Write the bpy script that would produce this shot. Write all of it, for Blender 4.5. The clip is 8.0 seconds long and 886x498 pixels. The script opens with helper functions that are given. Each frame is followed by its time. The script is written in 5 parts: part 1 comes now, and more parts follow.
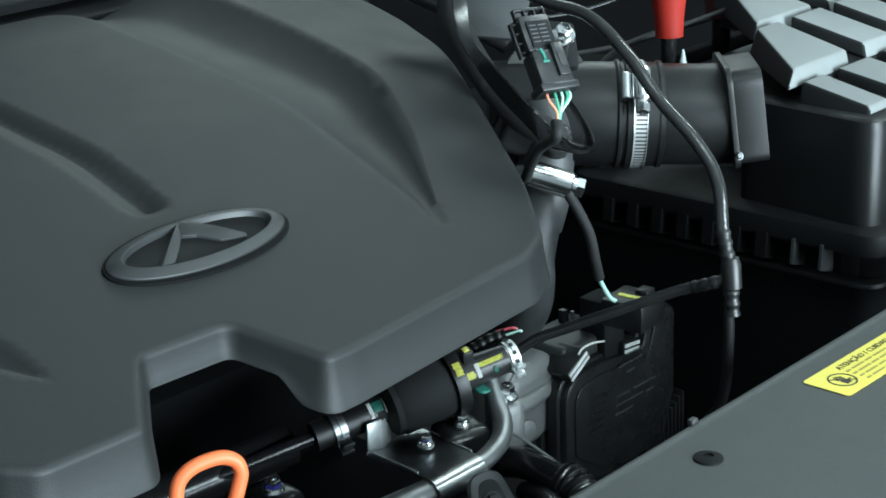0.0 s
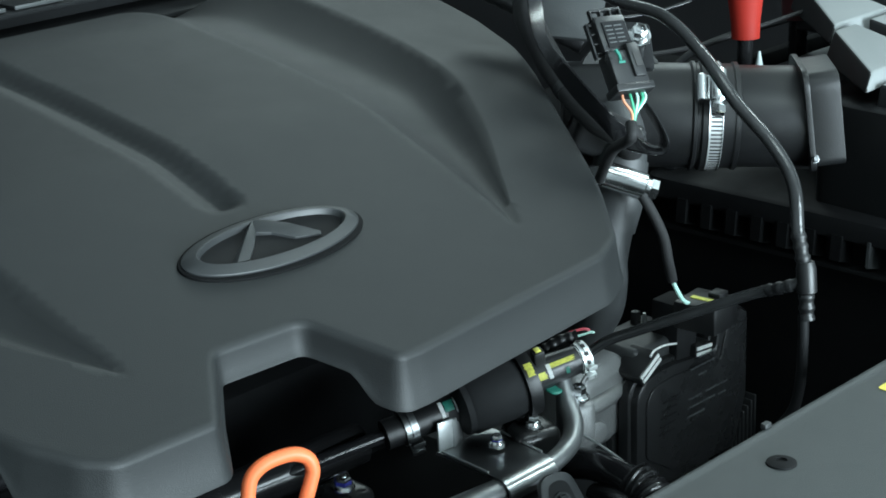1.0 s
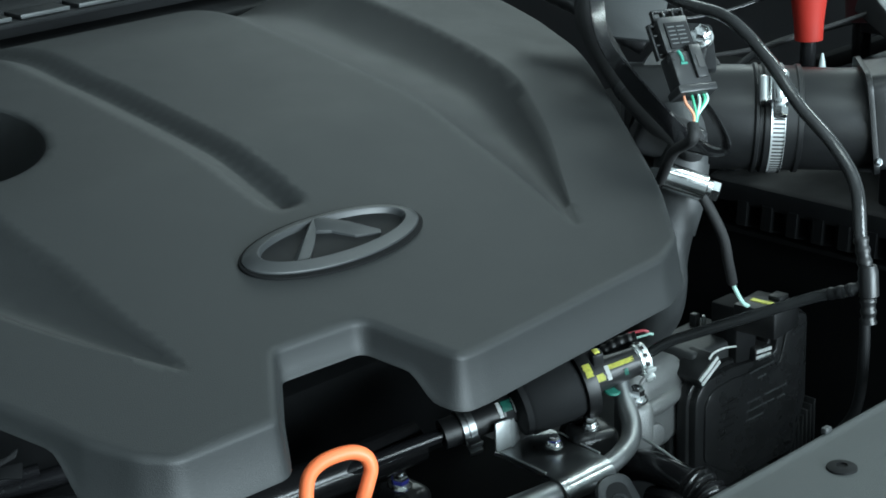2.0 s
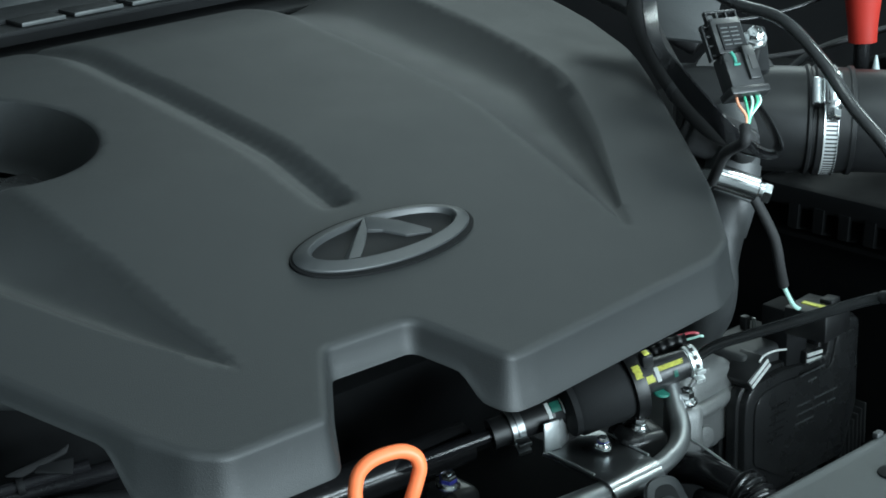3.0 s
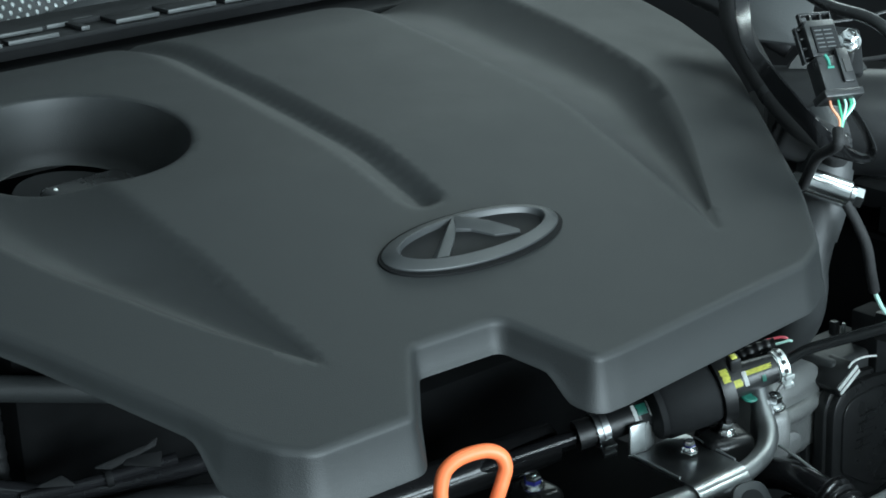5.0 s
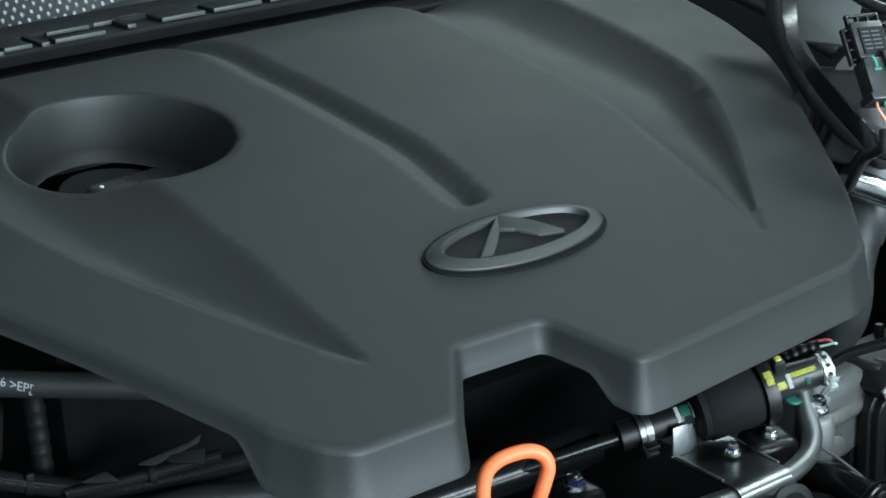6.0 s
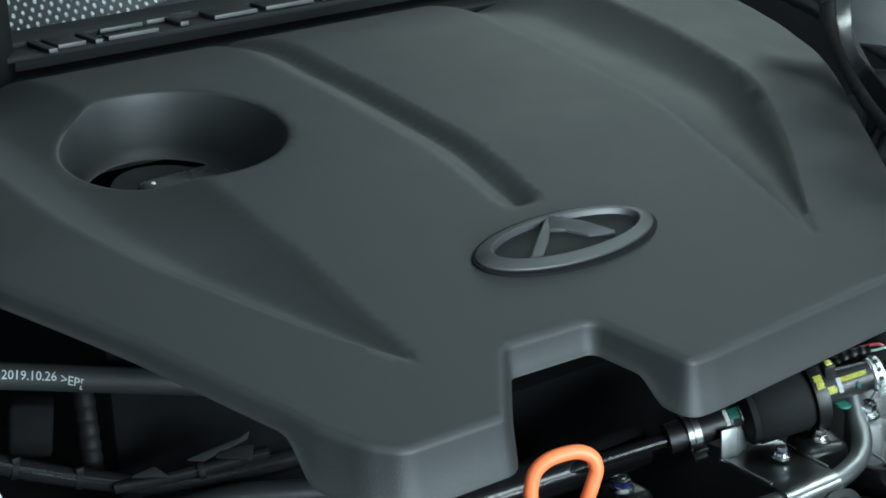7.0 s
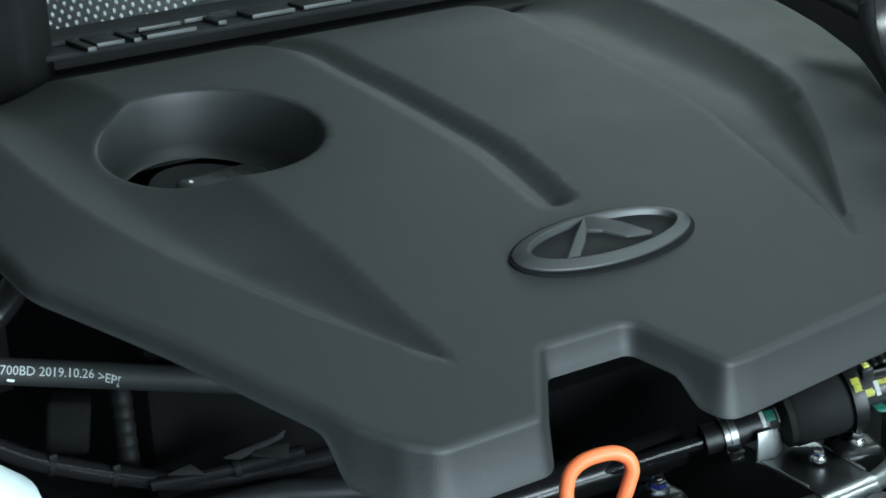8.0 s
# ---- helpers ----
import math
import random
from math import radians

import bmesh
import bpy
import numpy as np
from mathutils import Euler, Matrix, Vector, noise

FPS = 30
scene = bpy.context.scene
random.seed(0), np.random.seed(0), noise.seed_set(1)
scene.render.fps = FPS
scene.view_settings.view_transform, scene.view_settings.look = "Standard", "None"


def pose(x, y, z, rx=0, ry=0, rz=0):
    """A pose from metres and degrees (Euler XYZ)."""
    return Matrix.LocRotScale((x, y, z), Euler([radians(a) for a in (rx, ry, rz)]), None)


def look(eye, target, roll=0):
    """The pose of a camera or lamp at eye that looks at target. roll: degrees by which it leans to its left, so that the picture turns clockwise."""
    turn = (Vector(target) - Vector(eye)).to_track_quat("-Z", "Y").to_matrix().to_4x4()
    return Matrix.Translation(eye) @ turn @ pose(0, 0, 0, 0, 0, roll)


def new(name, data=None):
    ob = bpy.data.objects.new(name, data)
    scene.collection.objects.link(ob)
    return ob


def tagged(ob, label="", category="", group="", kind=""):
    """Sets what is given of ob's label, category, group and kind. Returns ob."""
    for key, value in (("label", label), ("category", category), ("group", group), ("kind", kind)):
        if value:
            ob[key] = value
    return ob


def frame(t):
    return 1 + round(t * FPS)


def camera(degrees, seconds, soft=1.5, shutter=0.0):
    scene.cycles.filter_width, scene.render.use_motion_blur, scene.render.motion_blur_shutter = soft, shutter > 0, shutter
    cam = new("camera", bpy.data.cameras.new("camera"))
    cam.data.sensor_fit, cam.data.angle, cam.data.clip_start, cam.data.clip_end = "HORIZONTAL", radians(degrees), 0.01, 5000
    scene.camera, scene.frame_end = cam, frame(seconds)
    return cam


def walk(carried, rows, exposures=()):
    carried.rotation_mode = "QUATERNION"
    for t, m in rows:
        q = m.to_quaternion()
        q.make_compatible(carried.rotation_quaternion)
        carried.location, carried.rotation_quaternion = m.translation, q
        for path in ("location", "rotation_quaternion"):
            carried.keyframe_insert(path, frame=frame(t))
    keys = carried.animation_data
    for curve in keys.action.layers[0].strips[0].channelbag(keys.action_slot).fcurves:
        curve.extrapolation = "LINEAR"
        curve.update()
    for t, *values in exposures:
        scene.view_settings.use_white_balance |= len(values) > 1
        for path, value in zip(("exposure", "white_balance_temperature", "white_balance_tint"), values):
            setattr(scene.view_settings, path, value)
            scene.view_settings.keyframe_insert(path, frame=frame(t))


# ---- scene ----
cam = camera(28.09, 8.0, 1.7)
# seconds, eye in metres, turn in degrees: a head panned on its stand
ROWS = [
    (0.0, -0.5894, -0.7281, 1.2220, 70.406, 2.027, -48.068),
    (0.5, -0.5902, -0.7272, 1.2221, 70.444, 2.091, -46.941),
    (1.0, -0.5911, -0.7263, 1.2221, 70.480, 2.136, -45.737),
    (1.5, -0.5918, -0.7256, 1.2221, 70.515, 2.180, -44.742),
    (3.0, -0.5937, -0.7237, 1.2222, 70.597, 2.235, -42.209),
    (3.5, -0.5942, -0.7233, 1.2223, 70.621, 2.302, -41.553),
    (4.0, -0.5948, -0.7228, 1.2223, 70.640, 2.271, -40.808),
    (4.5, -0.5954, -0.7223, 1.2223, 70.671, 2.304, -40.072),
    (6.0, -0.5971, -0.7209, 1.2224, 70.742, 2.407, -37.997),
    (6.5, -0.5978, -0.7204, 1.2224, 70.765, 2.382, -37.167),
    (7.0, -0.5984, -0.7199, 1.2224, 70.795, 2.337, -36.362),
    (7.5, -0.5989, -0.7196, 1.2225, 70.813, 2.410, -35.814),
    (8.0, -0.5994, -0.7192, 1.2225, 70.834, 2.415, -35.208),
]
EXPOSURES = [(0.0, 0.0, 6500, 10), (8.0, 0.0, 6500, 10)]
walk(cam, [(t, pose(x, y, z, rx, ry, rz)) for t, x, y, z, rx, ry, rz in ROWS], EXPOSURES)

# ---- light: a dim workshop with unseen area lamps added to shape the shading ----
world = bpy.data.worlds.new("world")
world.use_nodes = True
world.node_tree.nodes["Background"].inputs[0].default_value = (0.50, 0.58, 0.62, 1)
world.node_tree.nodes["Background"].inputs[1].default_value = 0.05
scene.world = world


def lamp(name, eye, target, sx, sy, watts, colour):
    data = bpy.data.lights.new(name, "AREA")
    data.shape, data.size, data.size_y, data.energy, data.color = "RECTANGLE", sx, sy, watts, colour
    ob = new(name, data)
    ob.matrix_world = look(eye, target)
    return ob


NEUTRAL = (0.81, 1.0, 1.0)
lamp("added_front_light", (0.35, -3.6, 1.18), (0.0, 0.0, 0.87), 2.4, 1.7, 460, (0.74, 0.92, 1.0))
lamp("added_right_rear_light", (2.85, 2.25, 2.65), (0.2, 0.1, 0.92), 1.8, 0.7, 22, NEUTRAL)
lamp("added_overhead_right", (1.45, -0.45, 2.9), (0.3, -0.3, 0.9), 0.12, 2.2, 44, NEUTRAL)
lamp("added_overhead_front", (-0.3, -1.5, 2.9), (0.0, 0.0, 0.9), 1.6, 0.30, 14, NEUTRAL)


# ---- materials ----
def material(name, colour, rough=0.5, metal=0.0, vary=0.15, scale=60.0, bump=0.0, bump_scale=900.0, spec=0.5, rough_vary=0.08,
             tint=None, coat=0.0):
    mat = bpy.data.materials.new(name)
    mat.use_nodes = True
    nt = mat.node_tree
    b = nt.nodes["Principled BSDF"]
    b.inputs["Metallic"].default_value = metal
    b.inputs["Specular IOR Level"].default_value = spec
    b.inputs["Coat Weight"].default_value = coat
    b.inputs["Coat Roughness"].default_value = 0.12
    co = nt.nodes.new("ShaderNodeTexCoord")
    big = nt.nodes.new("ShaderNodeTexNoise")
    big.inputs["Scale"].default_value, big.inputs["Detail"].default_value = scale * 0.15, 4
    fine = nt.nodes.new("ShaderNodeTexNoise")
    fine.inputs["Scale"].default_value, fine.inputs["Detail"].default_value = scale, 6
    nt.links.new(co.outputs["Object"], big.inputs["Vector"])
    nt.links.new(co.outputs["Object"], fine.inputs["Vector"])
    mix = nt.nodes.new("ShaderNodeMath")
    mix.operation = "MULTIPLY_ADD"
    mix.inputs[1].default_value = 0.55
    nt.links.new(big.outputs["Fac"], mix.inputs[0])
    half = nt.nodes.new("ShaderNodeMath")
    half.operation = "MULTIPLY"
    half.inputs[1].default_value = 0.45
    nt.links.new(fine.outputs["Fac"], half.inputs[0])
    nt.links.new(half.outputs[0], mix.inputs[2])
    ramp = nt.nodes.new("ShaderNodeValToRGB")
    lo = [c * (1 - vary) for c in colour]
    hi = [min(1, c * (1 + vary)) for c in (tint or colour)]
    ramp.color_ramp.elements[0].position, ramp.color_ramp.elements[1].position = 0.3, 0.7
    ramp.color_ramp.elements[0].color, ramp.color_ramp.elements[1].color = (*lo, 1), (*hi, 1)
    nt.links.new(mix.outputs[0], ramp.inputs[0])
    nt.links.new(ramp.outputs[0], b.inputs["Base Color"])
    rr = nt.nodes.new("ShaderNodeMapRange")
    rr.inputs["From Min"].default_value, rr.inputs["From Max"].default_value = 0.3, 0.7
    rr.inputs["To Min"].default_value, rr.inputs["To Max"].default_value = max(0.03, rough - rough_vary), min(1, rough + rough_vary)
    nt.links.new(mix.outputs[0], rr.inputs["Value"])
    nt.links.new(rr.outputs[0], b.inputs["Roughness"])
    if bump:
        grain = nt.nodes.new("ShaderNodeTexNoise")
        grain.inputs["Scale"].default_value, grain.inputs["Detail"].default_value = bump_scale, 3
        nt.links.new(co.outputs["Object"], grain.inputs["Vector"])
        bp = nt.nodes.new("ShaderNodeBump")
        bp.inputs["Strength"].default_value, bp.inputs["Distance"].default_value = bump, 0.0006
        nt.links.new(grain.outputs["Fac"], bp.inputs["Height"])
        nt.links.new(bp.outputs[0], b.inputs["Normal"])
    return mat


COVER = material("satin_grey_plastic", (0.0115, 0.0128, 0.0132), 0.55, spec=0.32, vary=0.06, scale=40, bump=0.25, bump_scale=1400, rough_vary=0.04)
EMBLEM = material("grey_emblem_plastic", (0.0160, 0.0175, 0.0185), 0.48, spec=0.42, vary=0.05, scale=60, rough_vary=0.05)
EMBLEM_DARK = material("dark_emblem_plastic", (0.0045, 0.0048, 0.0053), 0.65, spec=0.18, vary=0.1)
BLACK = material("black_plastic", (0.0180, 0.0186, 0.0194), 0.30, spec=0.42, vary=0.25, bump=0.15)
# near-black for parts in deep shade: the shade is in the colour
DEEP_SHADE = material("deep_shade_black", (0.0066, 0.0069, 0.0073), 0.9, spec=0.04, vary=0.3)
BADGE_BLACK = material("matt_black_badge_recess", (0.0030, 0.0032, 0.0035), 0.7, spec=0.1, vary=0.2)
BLACK_MATT = material("matt_black_plastic", (0.0132, 0.0139, 0.0147), 0.7, spec=0.14, vary=0.3, bump=0.2)
AIRBOX = material("black_airbox_plastic", (0.0066, 0.0070, 0.0074), 0.38, spec=0.30, vary=0.15, scale=50, bump=0.2, bump_scale=1100)
LID = material("pale_lid_plastic", (0.185, 0.198, 0.197), 0.48, vary=0.10, scale=45, bump=0.3, bump_scale=1300)
# the lid plastic darkened: the shade on its left flanks as colour
FLANK_SHADE = material("shaded_lid_plastic", (0.012, 0.013, 0.0135), 0.65, spec=0.14, vary=0.25, scale=60, bump=0.3, bump_scale=1300)
DUCT = material("matt_duct_plastic", (0.0062, 0.0065, 0.0070), 0.42, vary=0.15, bump=0.15)
RUBBER = material("black_rubber", (0.0108, 0.0108, 0.0115), 0.22, spec=0.42, vary=0.25, bump=0.1, bump_scale=500)
HOSE_GREY = material("dull_grey_rubber", (0.020, 0.0205, 0.021), 0.17, vary=0.3, scale=120, bump=0.3, bump_scale=400, rough_vary=0.12)
RUBBER_MATT = material("matt_black_rubber", (0.0126, 0.0126, 0.0133), 0.34, vary=0.25, bump=0.2, bump_scale=700)
GLOSS = material("glossy_black_sleeve", (0.0096, 0.0096, 0.0106), 0.15, spec=0.36, vary=0.2, bump=0.08, bump_scale=300)
HOSE_SATIN = material("satin_grey_rubber", (0.018, 0.019, 0.0195), 0.20, vary=0.2, scale=120, bump=0.2, bump_scale=400)
TAPE = material("black_cloth_tape", (0.007, 0.007, 0.0075), 0.75, vary=0.3, bump=0.6, bump_scale=1200)
STEEL = material("bright_steel", (0.78, 0.80, 0.80), 0.22, 1.0, vary=0.06, bump=0.05)
CLAMP = material("bright_clamp_steel", (0.82, 0.84, 0.84), 0.42, 0.8, vary=0.08, bump=0.05)
ZINC = material("zinc_plated_steel", (0.62, 0.66, 0.66), 0.3, 1.0, vary=0.12, bump=0.1)
ALU = material("cast_aluminium", (0.25, 0.255, 0.255), 0.40, 0.4, vary=0.18, bump=0.6, bump_scale=700)
PIPE_METAL = material("grey_metal_pipe", (0.27, 0.28, 0.285), 0.40, 0.9, vary=0.12, bump=0.1)
DARK_STEEL = material("dark_coated_steel", (0.034, 0.036, 0.038), 0.38, 0.6, vary=0.15, bump=0.2)
SHIELD = material("aluminium_heat_shield", (0.44, 0.46, 0.47), 0.3, 1.0, vary=0.1)
SATIN = material("satin_steel", (0.30, 0.312, 0.316), 0.32, 1.0, vary=0.12, bump=0.15)
WORN_STEEL = material("bare_sheared_steel", (0.42, 0.44, 0.44), 0.38, 0.7, vary=0.15, scale=300)
CREAM = material("pale_zinc_clamp", (0.72, 0.76, 0.75), 0.32, 0.5, vary=0.2, scale=300)
# pale colour for highlights painted onto glossy black plastic
GLINT = material("painted_glint", (0.75, 0.77, 0.76), 0.3, vary=0.2, scale=400)
PRINT = material("pale_grey_print", (0.36, 0.39, 0.385), 0.6, vary=0.3, scale=900)
ORANGE = material("orange_plastic", (0.80, 0.170, 0.060), 0.48, spec=0.35, vary=0.06)
DARK_RED = material("dark_red_plastic", (0.045, 0.005, 0.007), 0.6, vary=0.15)
RED = material("red_plastic", (0.26, 0.016, 0.010), 0.60, spec=0.2, vary=0.1)
WHITE = material("white_paint", (0.75, 0.77, 0.76), 0.5, vary=0.08)
PALE = material("milky_white_plastic", (0.48, 0.56, 0.56), 0.35, vary=0.05)
YELLOW = material("yellow_sticker_vinyl", (0.78, 0.66, 0.10), 0.5, vary=0.04)
YELLOW_MARK = material("yellow_paint_mark", (0.74, 0.71, 0.13), 0.45, vary=0.45, scale=500)
GREEN_MARK = material("green_paint_mark", (0.025, 0.20, 0.15), 0.45, vary=0.4, scale=400)
BLUE_MARK = material("blue_paint_mark", (0.035, 0.04, 0.28), 0.45, vary=0.25, scale=400)
MOULDED = material("pale_moulded_marks", (0.085, 0.090, 0.092), 0.5, vary=0.3, scale=700)
INK = material("black_ink", (0.02, 0.02, 0.02), 0.6, vary=0.1)
GREY_INK = material("grey_moulded_marks", (0.060, 0.064, 0.066), 0.5, vary=0.15)
OCHRE_INK = material("faded_brown_ink", (0.30, 0.25, 0.06), 0.6, vary=0.1)
WIRE_ORANGE = material("orange_wire_sheath", (0.62, 0.26, 0.15), 0.4, vary=0.1)
WIRE_GREEN = material("green_wire_sheath", (0.05, 0.34, 0.20), 0.4, vary=0.1)
WIRE_PALE = material("pale_green_wire_sheath", (0.42, 0.66, 0.58), 0.4, vary=0.1)
WIRE_RED = material("red_wire_sheath", (0.45, 0.06, 0.08), 0.4, vary=0.1)
PANEL = material("grey_slam_panel_plastic", (0.048, 0.0525, 0.0530), 0.55, vary=0.08, scale=50, bump=0.5, bump_scale=1300)
# trim plastic made paler where the front edges catch light
LIT_EDGE = material("lit_front_edge_plastic", (0.056, 0.060, 0.061), 0.5, vary=0.2, scale=200)
TRIM = material("dark_grey_trim_plastic", (0.020, 0.022, 0.0225), 0.6, spec=0.3, vary=0.15, scale=50, bump=0.3, bump_scale=1000)
HOUSING = material("dark_grey_housing_plastic", (0.030, 0.032, 0.033), 0.5, vary=0.15, scale=60, bump=0.3)
BAY = material("dark_bay_paint", (0.0200, 0.0200, 0.0220), 0.75, vary=0.3, scale=15)
ROOM = material("workshop_wall_paint", (0.43, 0.45, 0.45), 0.8, vary=0.1, scale=6)
CONCRETE = material("workshop_concrete", (0.20, 0.20, 0.195), 0.7, vary=0.2, scale=12, bump=0.3, bump_scale=80)


# ---- mesh helpers ----
def part(name, bm, mat, parent=None, label="", m=None, sharp=38):
    """One bmesh as one mesh object, under a thing or a part."""
    if m is not None:
        bmesh.ops.transform(bm, matrix=m, verts=bm.verts)
    bmesh.ops.recalc_face_normals(bm, faces=bm.faces)
    for f in bm.faces:
        f.smooth = True
    for e in bm.edges:
        if len(e.link_faces) == 2 and e.calc_face_angle(0) > radians(sharp):
            e.smooth = False
    me = bpy.data.meshes.new(name)
    bm.to_mesh(me)
    bm.free()
    me.materials.append(mat)
    ob = new(name, me)
    ob.parent = parent
    if label:
        ob["label"] = label
    return ob


def thing(name, label, category, m=None, group="", kind=""):
    ob = new(name)
    ob.empty_display_size = 0.02
    if m is not None:
        ob.matrix_world = m
    return tagged(ob, label, category, group, kind)


def frame_of(origin, z, x):
    """A matrix at origin with its z axis along z and its x axis near x."""
    z = Vector(z).normalized()
    y = z.cross(Vector(x)).normalized()
    return Matrix.Translation(origin) @ Matrix((y.cross(z), y, z)).transposed().to_4x4()


def box(sx, sy, sz, at=(0, 0, 0), bevel=0.0, seg=2):
    bm = bmesh.new()
    bmesh.ops.create_cube(bm, size=1, matrix=Matrix.Translation(at) @ Matrix.Diagonal((sx, sy, sz, 1)))
    if bevel:
        bmesh.ops.bevel(bm, geom=bm.edges[:], offset=bevel, segments=seg, profile=0.5, affect="EDGES")
    return bm


def join(*bms):
    """Several bmeshes of one part in one."""
    out = bmesh.new()
    for b in bms:
        me = bpy.data.meshes.new("join")
        b.to_mesh(me)
        b.free()
        out.from_mesh(me)
        bpy.data.meshes.remove(me)
    return out


def lathe(profile, n=32, cap=True):
    """Rings (radius, z) round the z axis."""
    bm = bmesh.new()
    rings = [[bm.verts.new((r * math.cos(2 * math.pi * k / n), r * math.sin(2 * math.pi * k / n), z)) for k in range(n)] for r, z in profile]
    for a, b in zip(rings[:-1], rings[1:]):
        for k in range(n):
            bm.faces.new((a[k], a[(k + 1) % n], b[(k + 1) % n], b[k]))
    if cap:
        bm.faces.new(rings[0])
        bm.faces.new(rings[-1])
    return bm


def spline(points, steps=8):
    """A smooth line through the points."""
    p = [Vector(q) for q in points]
    p = [p[0] * 2 - p[1]] + p + [p[-1] * 2 - p[-2]]
    out = []
    for a, b, c, d in zip(p, p[1:], p[2:], p[3:]):
        for k in range(steps):
            t = k / steps
            out.append(0.5 * (2 * b + (c - a) * t + (2 * a - 5 * b + 4 * c - d) * t * t + (3 * b - a - 3 * c + d) * t ** 3))
    return out + [p[-2]]


def sweep(points, radius, n=14, steps=8, flat=1.0, ripple=None, cap=True):
    """A hose or wire along a smooth line. ripple(s): the radius factor at s metres along. flat: squeezes it to a band."""
    line = spline(points, steps) if steps else [Vector(q) for q in points]
    bm = bmesh.new()
    rings, run, side = [], 0.0, None
    for i, q in enumerate(line):
        way = (line[min(i + 1, len(line) - 1)] - line[max(i - 1, 0)]).normalized()
        if side is None:
            side = way.orthogonal().normalized()
        side = (side - way * side.dot(way)).normalized()
        up = way.cross(side)
        if i:
            run += (q - line[i - 1]).length
        r = radius * (ripple(run) if ripple else 1)
        rings.append([bm.verts.new(q + side * (r * flat * math.cos(2 * math.pi * k / n)) + up * (r * math.sin(2 * math.pi * k / n))) for k in range(n)])
    for a, b in zip(rings[:-1], rings[1:]):
        for k in range(n):
            bm.faces.new((a[k], a[(k + 1) % n], b[(k + 1) % n], b[k]))
    if cap:
        bm.faces.new(rings[0])
        bm.faces.new(rings[-1])
    return bm


def ribbon(one, two, thick):
    """A flat band between two smooth edges, with a rounded section."""
    bm = bmesh.new()
    rings = []
    a, b = spline(one, 8), spline(two, 8)
    for i, (p, q) in enumerate(zip(a, b)):
        way = (a[min(i + 1, len(a) - 1)] - a[max(i - 1, 0)] + b[min(i + 1, len(b) - 1)] - b[max(i - 1, 0)]).normalized()
        side = (q - p) / 2
        up = way.cross(side).normalized() * thick
        mid = (p + q) / 2
        rings.append([bm.verts.new(mid + side * c + up * h) for c, h in ((-1.0, 0.0), (-0.9, 0.8), (-0.6, 1.0), (0.0, 1.15), (0.6, 1.0), (0.9, 0.8), (1.0, 0.0), (0.9, -0.8), (0.6, -1.0), (0.0, -0.85), (-0.6, -1.0), (-0.9, -0.8))])
    for p, q in zip(rings[:-1], rings[1:]):
        for k in range(len(p)):
            bm.faces.new((p[k], p[(k + 1) % len(p)], q[(k + 1) % len(q)], q[k]))
    bm.faces.new(rings[0]), bm.faces.new(rings[-1])
    bmesh.ops.recalc_face_normals(bm, faces=bm.faces)
    return bm


def rounded(points, radii, step=0.003):
    """A closed plan outline with its corners rounded, as even short steps."""
    out, n = [], len(points)
    for i in range(n):
        p, a, b = Vector(points[i]), Vector(points[i - 1]), Vector(points[(i + 1) % n])
        u, v = (a - p), (b - p)
        lu, lv = u.length, v.length
        u, v = u / lu, v / lv
        ang = math.acos(max(-1, min(1, u.dot(v))))
        cut = min(radii[i] / math.tan(ang / 2), 0.48 * lu, 0.48 * lv)
        s, e = p + u * cut, p + v * cut
        for k in range(9):
            t = k / 8
            out.append(s * (1 - t) ** 2 + p * 2 * t * (1 - t) + e * t * t)
    line = []
    for a, b in zip(out, out[1:] + out[:1]):
        k = max(1, int((b - a).length / step + 0.5))
        line += [a + (b - a) * (j / k) for j in range(k)]
    clean = [line[0]]
    for q in line[1:]:
        if (q - clean[-1]).length > step * 0.35:
            clean.append(q)
    return clean


def prism(outline, z0, z1, bevel=0.0, inset=0.0):
    """A closed outline raised from z0 to z1, its upper rim drawn in by inset over the height bevel."""
    bm = bmesh.new()
    n = len(outline)
    area = sum(outline[i].x * outline[(i + 1) % n].y - outline[(i + 1) % n].x * outline[i].y for i in range(n))
    s = 1 if area > 0 else -1
    def ring(z, d):
        vs = []
        for i in range(n):
            t = (outline[(i + 1) % n] - outline[i - 1]).normalized()
            vs.append(bm.verts.new((outline[i].x - s * t.y * d, outline[i].y + s * t.x * d, z)))
        return vs
    rings = [ring(z0, 0), ring(z1 - bevel, 0)]
    if bevel:
        rings += [ring(z1 - bevel * 0.3, inset * 0.3), ring(z1, inset)]
    for a, b in zip(rings[:-1], rings[1:]):
        for k in range(n):
            bm.faces.new((a[k], a[(k + 1) % n], b[(k + 1) % n], b[k]))
    bm.faces.new(rings[0])
    bm.faces.new(rings[-1])
    return bm


def hexagon(r, z0, z1):
    bm = lathe([(r * 0.86, z0), (r, z0 + 0.0006), (r, z1 - 0.0008), (r * 0.84, z1)], 6)
    return bm


